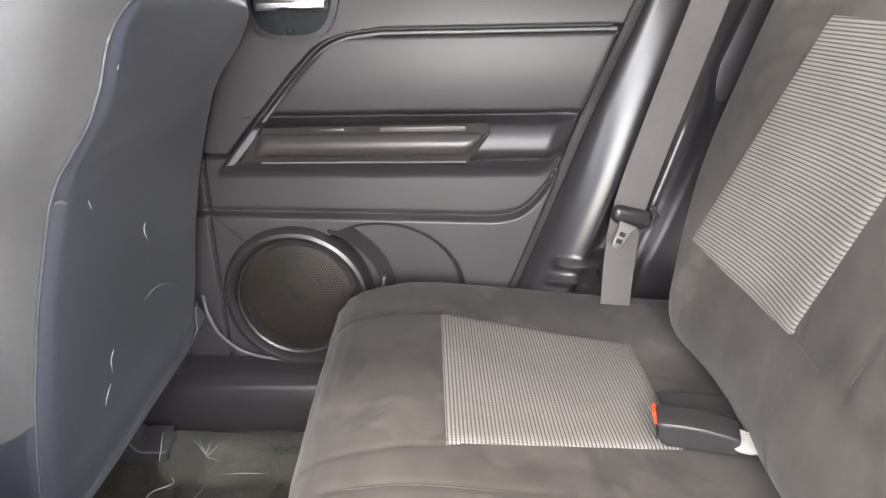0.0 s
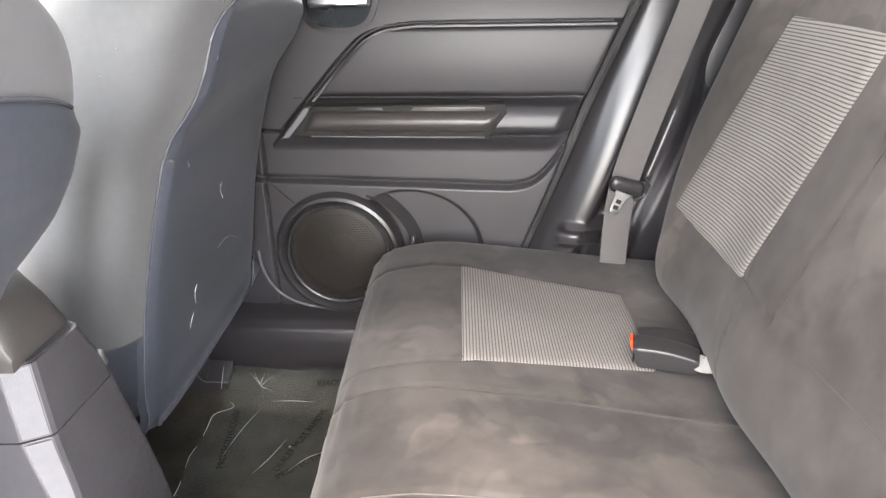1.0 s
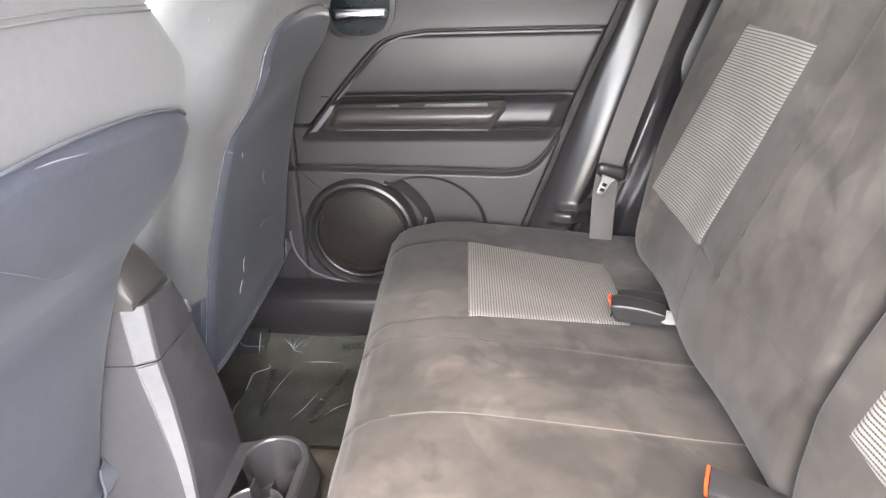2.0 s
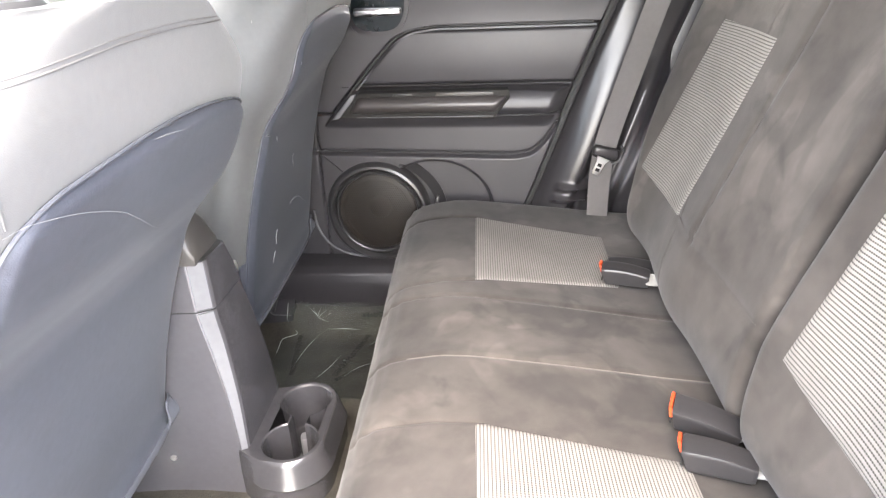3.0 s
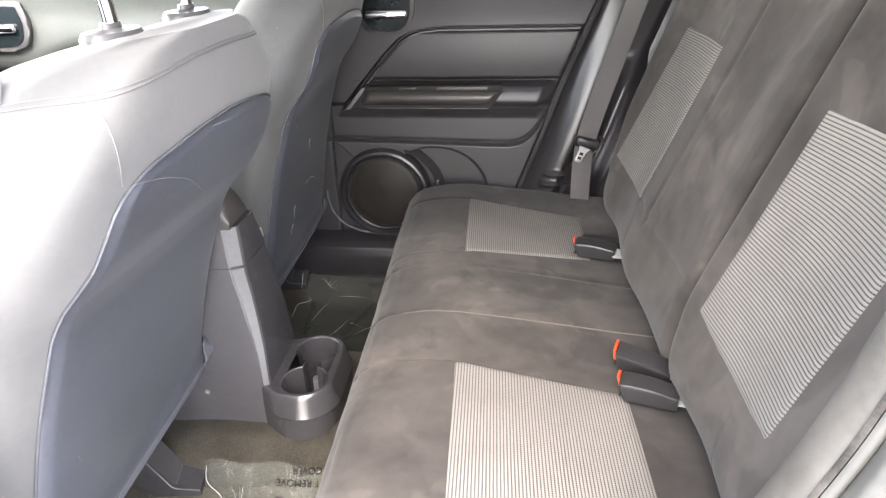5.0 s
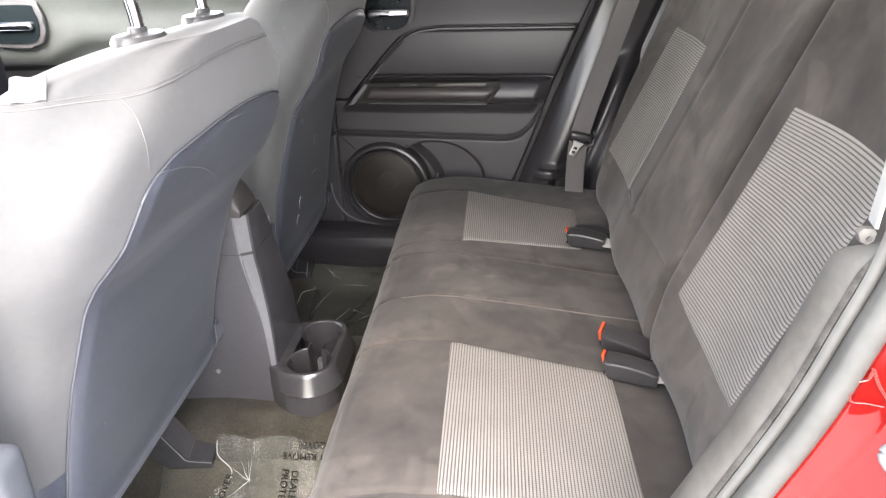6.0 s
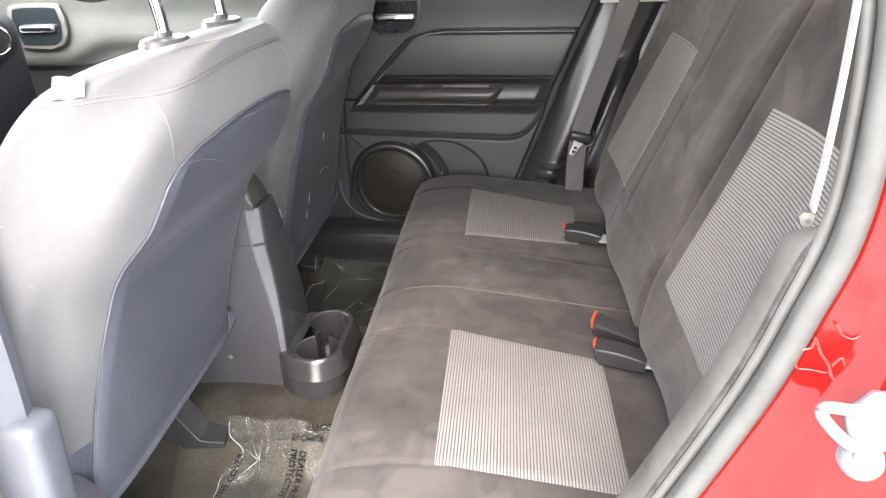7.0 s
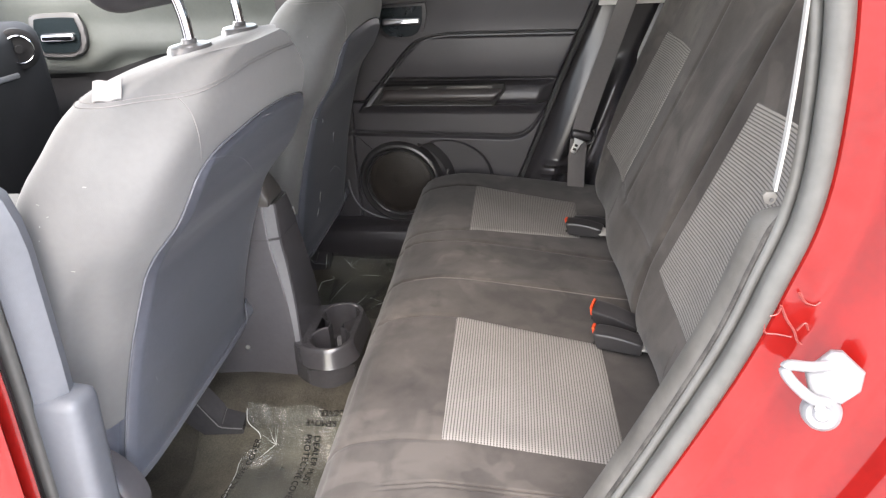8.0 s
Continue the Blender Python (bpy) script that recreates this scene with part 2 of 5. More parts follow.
def film_material(name, haze):
    m = bpy.data.materials.new(name)
    m.use_nodes = True
    n, l = m.node_tree.nodes, m.node_tree.links
    b = n["Principled BSDF"]
    b.inputs["Roughness"].default_value = 0.14
    b.inputs["Base Color"].default_value = (0.38, 0.40, 0.38, 1)
    b.inputs["Specular IOR Level"].default_value = 0.9
    tr = n.new("ShaderNodeBsdfTransparent")
    tr.inputs[0].default_value = (0.9, 0.92, 0.88, 1)
    mx = n.new("ShaderNodeMixShader")
    fr = n.new("ShaderNodeFresnel")
    fr.inputs[0].default_value = 1.5
    add = n.new("ShaderNodeMath")
    add.operation = "ADD"
    add.inputs[1].default_value = haze
    l.new(fr.outputs[0], add.inputs[0])
    pos = n.new("ShaderNodeNewGeometry").outputs["Position"]
    no = n.new("ShaderNodeTexNoise")
    no.inputs["Scale"].default_value = 26.0
    l.new(pos, no.inputs["Vector"])
    bp = n.new("ShaderNodeBump")
    bp.inputs["Strength"].default_value, bp.inputs["Distance"].default_value = 0.35, 0.012
    l.new(no.outputs["Fac"], bp.inputs["Height"])
    l.new(bp.outputs[0], b.inputs["Normal"])
    l.new(add.outputs[0], mx.inputs[0])
    l.new(tr.outputs[0], mx.inputs[1])
    l.new(b.outputs[0], mx.inputs[2])
    l.new(mx.outputs[0], n["Material Output"].inputs[0])
    return m


def tinted_glass():
    """Dark smooth glass that passes a sixth of the light, to dim the rear."""
    m = bpy.data.materials.new("dim_glass")
    m.use_nodes = True
    n, l = m.node_tree.nodes, m.node_tree.links
    b = n["Principled BSDF"]
    b.inputs["Roughness"].default_value = 0.04
    b.inputs["Base Color"].default_value = (0.012, 0.013, 0.014, 1)
    tr = n.new("ShaderNodeBsdfTransparent")
    tr.inputs[0].default_value = (0.30, 0.32, 0.33, 1)
    mx = n.new("ShaderNodeMixShader")
    mx.inputs[0].default_value = 0.5
    l.new(tr.outputs[0], mx.inputs[1])
    l.new(b.outputs[0], mx.inputs[2])
    l.new(mx.outputs[0], n["Material Output"].inputs[0])
    return m


FILM = film_material("clear_film", 0.085)
DIM_GLASS = tinted_glass()
WRAP = mat("clear_wrap_over_red", (0.24, 0.055, 0.048), 0.15, vary=0.2, big=60.0)
FOLD_GLINT = mat("fold_glint", (0.42, 0.44, 0.41), 0.25, vary=0.1)


# ---- mesh helpers ----
def smooth(bm, angle=38):
    bm.normal_update()
    for f in bm.faces:
        f.smooth = True
    for e in bm.edges:
        e.smooth = len(e.link_faces) == 2 and e.calc_face_angle(math.pi) < radians(angle)


def part(name, bm, material, parent=None, label="", angle=38):
    """Links a bmesh as one mesh object, under its thing when one is given."""
    smooth(bm, angle)
    me = bpy.data.meshes.new(name)
    bm.to_mesh(me)
    bm.free()
    me.materials.append(material)
    ob = new(name, me)
    if parent:
        ob.parent = parent
    return tagged(ob, label)


def thing(name, label, category, group="", kind=""):
    return tagged(new(name), label, category, group, kind)


def lerp(a, b, t):
    return a + (b - a) * t


def sstep(a, b, x):
    t = min(1.0, max(0.0, (x - a) / (b - a)))
    return t * t * (3 - 2 * t)


def table(x, rows):
    """Linear reading of a small table of (key, value)."""
    if x <= rows[0][0]:
        return rows[0][1]
    for (a, va), (b, vb) in zip(rows, rows[1:]):
        if x <= b:
            return lerp(va, vb, (x - a) / (b - a))
    return rows[-1][1]


def soft_table(x, rows):
    """Smooth reading of a small table: cubic between the rows, without overshoot."""
    if x <= rows[0][0]:
        return rows[0][1]
    if x >= rows[-1][0]:
        return rows[-1][1]
    h = [q[0] - p[0] for p, q in zip(rows, rows[1:])]
    d = [(q[1] - p[1]) / k for p, q, k in zip(rows, rows[1:], h)]
    m = [d[0]] + [0.0 if u * v <= 0 else 2 * u * v / (u + v) for u, v in zip(d, d[1:])] + [d[-1]]
    i = max(k for k in range(len(h)) if x >= rows[k][0])
    t = (x - rows[i][0]) / h[i]
    return (1 + 2 * t) * (1 - t) ** 2 * rows[i][1] + t * (1 - t) ** 2 * h[i] * m[i] + t * t * (3 - 2 * t) * rows[i + 1][1] + t * t * (t - 1) * h[i] * m[i + 1]


def grid(fn, nu, nv, wrap_u=False, wrap_v=False, us=None, vs=None, back=None):
    """A sheet from fn(u, v); back: offset vector or function giving a second sheet, which closes it to a solid."""
    bm = bmesh.new()
    us = us or [i / nu for i in range(nu if wrap_u else nu + 1)]
    vs = vs or [j / nv for j in range(nv if wrap_v else nv + 1)]
    rows = [[bm.verts.new(fn(u, v)) for v in vs] for u in us]

    def skin(r, flip):
        a, b = len(us), len(vs)
        for i in range(a if wrap_u else a - 1):
            for j in range(b if wrap_v else b - 1):
                q = (r[i][j], r[(i + 1) % a][j], r[(i + 1) % a][(j + 1) % b], r[i][(j + 1) % b])
                bm.faces.new(q[::-1] if flip else q)

    skin(rows, False)
    if back is not None:
        other = [[bm.verts.new(back(u, v) if callable(back) else Vector(fn(u, v)) + Vector(back)) for v in vs] for u in us]
        skin(other, True)
        rim = [rows[i][0] for i in range(len(us))] + [rows[-1][j] for j in range(1, len(vs))] + [rows[i][-1] for i in range(len(us) - 2, -1, -1)] + [rows[0][j] for j in range(len(vs) - 2, 0, -1)]
        rim2 = [other[i][0] for i in range(len(us))] + [other[-1][j] for j in range(1, len(vs))] + [other[i][-1] for i in range(len(us) - 2, -1, -1)] + [other[0][j] for j in range(len(vs) - 2, 0, -1)]
        for k in range(len(rim)):
            bm.faces.new((rim[k], rim2[k], rim2[(k + 1) % len(rim)], rim[(k + 1) % len(rim)]))
        bmesh.ops.recalc_face_normals(bm, faces=bm.faces)
    return bm


def rbox(sx, sy, sz, r=0.005, segs=3, m=None):
    bm = bmesh.new()
    bmesh.ops.create_cube(bm, size=1.0)
    bmesh.ops.scale(bm, vec=(sx, sy, sz), verts=bm.verts)
    if r:
        bmesh.ops.bevel(bm, geom=bm.edges[:], offset=r, segments=segs, profile=0.5, affect="EDGES")
    if m is not None:
        bmesh.ops.transform(bm, matrix=m, verts=bm.verts)
    return bm


def spline(pts, n=8):
    """Catmull-Rom through points."""
    p = [Vector(q) for q in pts]
    p = [2 * p[0] - p[1]] + p + [2 * p[-1] - p[-2]]
    out = []
    for i in range(1, len(p) - 2):
        for k in range(n):
            t = k / n
            out.append(0.5 * ((2 * p[i]) + (p[i + 1] - p[i - 1]) * t + (2 * p[i - 1] - 5 * p[i] + 4 * p[i + 1] - p[i + 2]) * t * t + (3 * p[i] - p[i - 1] - 3 * p[i + 1] + p[i + 2]) * t ** 3))
    return out + [p[-2]]


def tube(pts, r, sides=10, closed=False, flat=None):
    """A round bar along points; flat: (vector, half width, half thickness) gives a strap instead."""
    p = [Vector(q) for q in pts]
    bm = bmesh.new()
    rings = []
    up = Vector((0.13, 0.31, 0.94)).normalized()
    for i, c in enumerate(p):
        a = p[i - 1] if (i or closed) else p[i]
        b = p[(i + 1) % len(p)] if (i < len(p) - 1 or closed) else p[i]
        t = (b - a).normalized()
        if flat:
            wv = flat[0](i / (len(p) - 1)) if callable(flat[0]) else Vector(flat[0])
            s = (wv - t * wv.dot(t)).normalized()
            nn = t.cross(s)
            rings.append([bm.verts.new(c + s * x * flat[1] + nn * y * flat[2]) for x, y in ((-1, -0.6), (-0.96, -1), (0.96, -1), (1, -0.6), (1, 0.6), (0.96, 1), (-0.96, 1), (-1, 0.6))])
        else:
            s = t.cross(up).normalized()
            nn = s.cross(t)
            rr = r(i / max(1, len(p) - 1)) if callable(r) else r
            rings.append([bm.verts.new(c + (s * math.cos(2 * math.pi * k / sides) + nn * math.sin(2 * math.pi * k / sides)) * rr) for k in range(sides)])
    m = len(rings[0])
    for i in range(len(rings) if closed else len(rings) - 1):
        a, b = rings[i], rings[(i + 1) % len(rings)]
        for k in range(m):
            bm.faces.new((a[k], a[(k + 1) % m], b[(k + 1) % m], b[k]))
    if not closed:
        bm.faces.new(rings[0][::-1])
        bm.faces.new(rings[-1])
    bmesh.ops.recalc_face_normals(bm, faces=bm.faces)
    return bm


def prism(outline, place, depth, bevel=0.0, segs=2):
    """A plate from a flat outline of (a, b); place(a, b, d) sets it in space, d running from 0 to depth."""
    bm = bmesh.new()
    lo = [bm.verts.new((a, b, 0)) for a, b in outline]
    hi = [bm.verts.new((a, b, depth)) for a, b in outline]
    k = len(lo)
    bm.faces.new(lo[::-1])
    top = bm.faces.new(hi)
    for i in range(k):
        bm.faces.new((lo[i], lo[(i + 1) % k], hi[(i + 1) % k], hi[i]))
    if bevel:
        bmesh.ops.bevel(bm, geom=list(top.edges), offset=bevel, segments=segs, profile=0.5, affect="EDGES")
    bmesh.ops.triangulate(bm, faces=[f for f in bm.faces if len(f.verts) > 4])
    for v in bm.verts:
        v.co = place(*v.co)
    bmesh.ops.recalc_face_normals(bm, faces=bm.faces)
    return bm


def lathe(profile, place, sides=48):
    """A ring turned from (radius, depth) points."""
    def fn(u, v):
        k = min(int(round(v * (len(profile) - 1))), len(profile) - 1)
        r, d = profile[k]
        return place(r * math.cos(2 * math.pi * u), r * math.sin(2 * math.pi * u), d)
    return grid(fn, sides, len(profile) - 1, wrap_u=True)


# ---- the car's shell ----
DOOR_Y, DOOR_SLANT = 0.695, 0.085


def on_door(x, z, off=0.0):
    return Vector((x, DOOR_Y - DOOR_SLANT * x - off, z))


def floor_z(x, y):
    d = abs(y - 0.015)
    return 0.45 + 0.12 * sstep(0.27, 0.12, d) + 0.004 * math.sin(23 * x + 9 * y) + 0.05 * sstep(0.52, 0.60, y)


part("ground", grid(lambda u, v: (-60 + 120 * u, -60 + 120 * v, 0.0), 8, 8), ASPHALT)
tagged(bpy.data.objects["ground"], "pale grey concrete ground under the parked car", "ground", kind="structure")

fl = part("floor", grid(lambda u, v: (-1.6 + 2.3 * u, -0.66 + 1.34 * v, floor_z(-1.6 + 2.3 * u, -0.66 + 1.34 * v)), 60, 90, back=(0, 0, -0.06)), CARPET)
tagged(fl, "taupe carpeted car floor with a centre hump", "carpet", kind="structure")


def shell(name, bm, material, label, category="car body"):
    return tagged(part(name, bm, material), label, category, kind="structure")


# roof, far glass line and front, which close the cabin above and ahead of the seats
shell("ceiling", grid(lambda u, v: (-1.0 + 2.4 * u, -0.60 + 1.20 * v, 1.62 - 0.05 * (2 * v - 1) ** 4 - 0.03 * (2 * u - 1) ** 2), 16, 16, back=(0, 0, 0.04)), HEADLINER, "pale cloth headliner under the roof", "headliner")
shell("roof", grid(lambda u, v: (-1.0 + 2.45 * u, -0.62 + 1.24 * v, 1.69 - 0.045 * (2 * v - 1) ** 4 - 0.03 * (2 * u - 1) ** 2), 16, 16, back=(0, 0, -0.012)), RED, "red painted steel roof", "car roof")
shell("side_far", rbox(3.2, 0.03, 0.82, 0.012, 2, pose(-0.15, 0.815, 0.72)), RED, "red painted far body side", "car body")
shell("tail", rbox(0.03, 1.44, 0.82, 0.012, 2, pose(1.50, 0.02, 0.72)), RED, "red painted tailgate", "car body")
shell("wall_rear", rbox(0.06, 1.36, 0.75, 0.02, 2, pose(1.45, 0, 0.82)), PLASTIC, "dark lower tailgate trim", "tailgate trim")
shell("pillar_rear_far", rbox(0.30, 0.06, 0.45, 0.02, 2, pose(0.72, 0.68, 1.40, 0, -18, 0)), HEADLINER, "pale rear roof pillar trim", "pillar trim")
shell("pillar_rear_near", rbox(0.30, 0.06, 0.45, 0.02, 2, pose(0.78, -0.66, 1.40, 0, -18, 0)), HEADLINER, "pale rear roof pillar trim", "pillar trim")
shell("quarter_far", rbox(1.05, 0.06, 0.85, 0.02, 2, pose(0.95, 0.74, 0.80)), PLASTIC, "dark load area side trim", "side trim")
shell("quarter_near", rbox(0.95, 0.06, 0.85, 0.02, 2, pose(1.00, -0.70, 0.80)), PLASTIC, "dark load area side trim", "side trim")
# unseen front door, added to keep sun and sky out on the near side
shell("door_near_front", rbox(1.25, 0.07, 0.78, 0.02, 2, pose(-1.12, -0.735, 0.72)), RED, "unseen closed red front door that keeps light out", "car door")
shell("pillar_b_far", rbox(0.14, 0.05, 0.85, 0.02, 2, pose(-0.47, 0.745, 1.20, 0, 4, 0)), PLASTIC, "charcoal centre pillar trim", "pillar trim")


def pane(name, a, b, c, d, label):
    """An unseen window pane between four corners, added to dim the light behind."""
    bm = grid(lambda u, v: Vector(a).lerp(Vector(b), u).lerp(Vector(d).lerp(Vector(c), u), v), 4, 4, back=(0.004, 0.004, 0))
    return shell(name, bm, DIM_GLASS, label, "window")


pane("window_1", (-0.42, 0.740, 1.27), (0.66, 0.740, 1.27), (0.66, 0.610, 1.585), (-0.42, 0.610, 1.585), "unseen dark pane that dims light through the rear door window")
pane("window_2", (0.66, 0.740, 1.20), (1.46, 0.700, 1.20), (1.40, 0.600, 1.570), (0.66, 0.606, 1.580), "unseen dark pane that dims light through the load area window")
pane("window_3", (0.66, -0.730, 1.20), (1.46, -0.700, 1.20), (1.40, -0.600, 1.570), (0.66, -0.606, 1.580), "unseen dark pane that dims light through the load area window")
pane("window_4", (1.470, -0.70, 1.10), (1.470, 0.70, 1.10), (1.410, 0.60, 1.575), (1.410, -0.60, 1.575), "unseen dark pane that dims light through the tailgate window")


# ---- far rear door ----
EDGE = spline([(0.04, 0.50, 0), (0.075, 0.62, 0), (0.130, 0.76, 0), (0.180, 0.89, 0), (0.232, 1.03, 0), (0.282, 1.15, 0), (0.335, 1.28, 0), (0.37, 1.38, 0)], 6)
EDGE_ROWS = [(q.y, q.x) for q in EDGE]


def door_rear_edge(z):
    return table(z, EDGE_ROWS)


DIAG = [(q.y, q.x) for q in spline([(-0.345, 0.94, 0), (-0.322, 0.966, 0), (-0.264, 1.030, 0), (-0.215, 1.083, 0), (-0.185, 1.113, 0), (-0.160, 1.134, 0), (-0.125, 1.148, 0), (-0.08, 1.156, 0), (-0.02, 1.160, 0)], 8)]


def door_diag(z):
    """The front border of the padded upper panel."""
    return table(z, DIAG)


def bump(x, c, w):
    return math.exp(-((x - c) / w) ** 2)


def low_corner(x):
    """Height of the step between the middle and the lower panel; it sweeps up towards the rear edge."""
    return soft_table(x, [(-0.6, 0.880), (-0.36, 0.876), (0.0, 0.868), (0.09, 0.866), (0.125, 0.872), (0.150, 0.888), (0.170, 0.912), (0.190, 0.945)])


def door_off(x, z):
    o = 0.0
    diag = x - door_diag(z)
    # upper roll and the front corner stand proud of the padded panel
    upper = sstep(1.152, 1.158, z)
    front = sstep(-0.006, -0.013, diag) * sstep(0.966, 0.972, z)
    raised = max(upper, front)
    o += 0.014 * raised + 0.012 * sstep(1.16, 1.28, z)
    # padded panel: rounded border, soft swell
    if 1.026 < z < 1.153 and diag > -0.008:
        e = min(z - 1.030, 1.150 - z, diag * 0.75, (door_rear_edge(z) - 0.006 - x) * 0.9)
        o += 0.016 * math.sqrt(max(0.0, 1 - max(0.0, 1 - max(0.0, e) / 0.010) ** 2)) + 0.005 * math.sin(math.pi * (z - 1.030) / 0.12)
    # arm rest: rounded top, fading out before the rear edge
    re = door_rear_edge(z) - x
    top = 1.026
    rest = sstep(-0.002, 0.010, top - z) * sstep(0.930, 0.985, z) * (1 - front) * sstep(-0.006, 0.0, diag)
    roll = math.sqrt(max(0.0, 1 - max(0.0, 1 - max(0.0, top - z) / 0.046) ** 2))
    o += 0.052 * rest * (0.35 + 0.65 * roll) * sstep(0.0, 0.05, re)
    # middle panel below a fine joint
    low = sstep(0.968, 0.962, z)
    o += 0.014 * low * (1 - rest)
    o -= 0.005 * bump(z, 0.9655, 0.0018) * sstep(-0.31, -0.30, x) * sstep(0.0, 0.02, re)
    c = low_corner(x)
    o += 0.010 * sstep(c, c - 0.009, z) * low
    o -= 0.005 * bump(z, c + 0.001, 0.0042) * low
    # map pocket hollow behind the loudspeaker, and the loudspeaker's own seat
    e = math.hypot((x + 0.095) / 0.138, (z - 0.738) / 0.118)
    o -= 0.020 * sstep(1.02, 0.95, e)
    o -= 0.040 * sstep(0.124, 0.118, math.hypot(x + 0.236, z - 0.725))
    o -= 0.05 * sstep(0.62, 0.50, z)
    # front seam, rear turn-in
    o -= 0.008 * bump(x, -0.372, 0.0025) * sstep(0.99, 0.985, z)
    o -= 0.022 * sstep(0.010, 0.0, re)
    return o


zs = [0.50 + 0.80 * i / 380 for i in range(381)]


def door_fn(u, v):
    xr = door_rear_edge(u)
    x = -0.56 + (xr + 0.56) * v
    return on_door(x, u, door_off(x, u))


rear_door = thing("door_far_rear", "closed charcoal rear door trim with padded panel and loudspeaker", "car door", kind="structure")
part("panel", grid(door_fn, 0, 0, us=zs, vs=[i / 360 for i in range(361)]), PLASTIC_SOFT, rear_door, angle=70)
# dark strip added behind the door edge to stop light leaking through
part("leak_block", tube([on_door(door_rear_edge(z) + 0.004, z, -0.004) for z in [0.50 + 0.80 * i / 40 for i in range(41)]], 0.009, 8), RUBBER_DARK, rear_door)
part("panel_core", grid(lambda u, v: on_door(lerp(-0.56, door_rear_edge(lerp(0.5, 1.3, v)) - 0.03, u), lerp(0.50, 1.30, v), -0.055), 12, 12, back=(0, 0.03, 0)), PLASTIC, rear_door)


def door_place(off):
    return lambda a, b, d: on_door(a, b, off + d)


def pad_fn(u, v):
    z = lerp(1.0315, 1.1475, u)
    x = lerp(door_diag(z) + 0.006, door_rear_edge(z) - 0.010, v)
    return on_door(x, z, door_off(x, z) + 0.0012)


part("padded_panel", grid(pad_fn, 60, 120, back=(0, 0.003, 0)), PAD, rear_door, "dark padded vinyl panel", angle=60)

# fine gap and pale bead round the padded panel; edge highlight put into its colour
border = [(door_diag(0.970 + 0.178 * i / 40), 0.970 + 0.178 * i / 40) for i in range(41)]
border += [(lerp(border[-1][0], 0.262, i / 24), lerp(1.148, 1.1535, min(1.0, i / 3))) for i in range(1, 25)]
part("panel_bead", tube([on_door(x + 0.004, z - 0.0035, 0.0165) for x, z in border], 0.0026, 8), GLINT, rear_door)
part("panel_gap", tube([on_door(x - 0.0015, z + 0.0020, 0.0120) for x, z in border], 0.0022, 8), RUBBER_DARK, rear_door)

# fine dark joints between the trim pieces
for line in ([(0.085 + 0.115 * i / 16, 0.9655) for i in range(17)], [(-0.36 + 0.53 * i / 60, low_corner(-0.36 + 0.53 * i / 60) + 0.001) for i in range(61)], [(-0.300 + 0.47 * i / 40, 1.0275) for i in range(41)]):
    part("joint", tube([on_door(x, z, door_off(x, z) + 0.0006) for x, z in line], 0.0016, 6), RUBBER_DARK, rear_door)

# arm rest pull: dark tray, rounded grab bar, lower slot, switch and its recess
pull_outline = [(-0.302, 0.966), (-0.256, 1.020), (0.079, 1.0245), (0.083, 1.008), (0.048, 0.961)]
part("pull_tray", prism(pull_outline, door_place(0.026), 0.029, 0.003), GRILLE_DARK, rear_door)


def grab(u, v):
    """Glossy bar, round in section, cut off at a slant on its rear end."""
    k = math.pi * (0.04 + 0.92 * v)
    z = 0.9935 - 0.0185 * math.cos(k)
    x0, x1 = -0.283 + 0.55 * (z - 0.975), 0.052 + 0.75 * (z - 0.975)
    e = min(1.0, 22 * u, 30 * (1 - u)) ** 0.5
    return on_door(lerp(x0, x1, u), z, 0.050 + 0.021 * math.sin(k) * e)


part("grab_bar", grid(grab, 44, 18, back=(0, 0.012, 0)), PULL, rear_door, "glossy dark grab bar", angle=60)
# bright edge of the slot put into a pale tube
part("slot_glint", tube([on_door(-0.264 + 0.310 * i / 12, 0.9665, 0.0555) for i in range(13)], 0.0016, 6), GLINT, rear_door)
part("switch_recess", prism([(-0.082, 1.0125), (-0.078, 1.0195), (0.046, 1.0200), (0.046, 1.0125)], door_place(0.050), 0.006, 0.001), LEATHER, rear_door)
part("switch", prism([(-0.178, 1.0135), (-0.176, 1.0185), (-0.134, 1.0185), (-0.132, 1.0135)], door_place(0.052), 0.005, 0.0015), PLASTIC_GLOSS, rear_door)
part("pull_end", prism([(-0.322, 0.962), (-0.272, 1.019), (-0.262, 1.019), (-0.270, 1.004), (-0.306, 0.964)], door_place(0.046), 0.014, 0.003), SATIN, rear_door, "satin grey end of the pull")

# door release in its bowl
bowl = [(q.x, q.y) for q in spline([(-0.270, 1.235, 0), (-0.270, 1.185, 0), (-0.258, 1.155, 0), (-0.228, 1.143, 0), (-0.178, 1.143, 0), (-0.148, 1.158, 0), (-0.132, 1.195, 0), (-0.130, 1.240, 0)], 5)]
part("handle_bezel", prism(bowl, door_place(0.018), 0.012, 0.005, 3), PLASTIC, rear_door)
part("handle_bowl", prism([(x * 0.84 - 0.031, 1.19 + (z - 1.19) * 0.82) for x, z in bowl], door_place(0.0305), 0.001), BOWL, rear_door, "glossy black recess")
part("handle_lever", rbox(0.105, 0.016, 0.020, 0.007, 3, pose(-0.197, 0.662, 1.193)), CHROME, rear_door, "chrome door release lever")

# loudspeaker
SPK = (-0.238, 0.725)


def spk(a, b, d):
    return on_door(SPK[0] + a, SPK[1] + b, d)


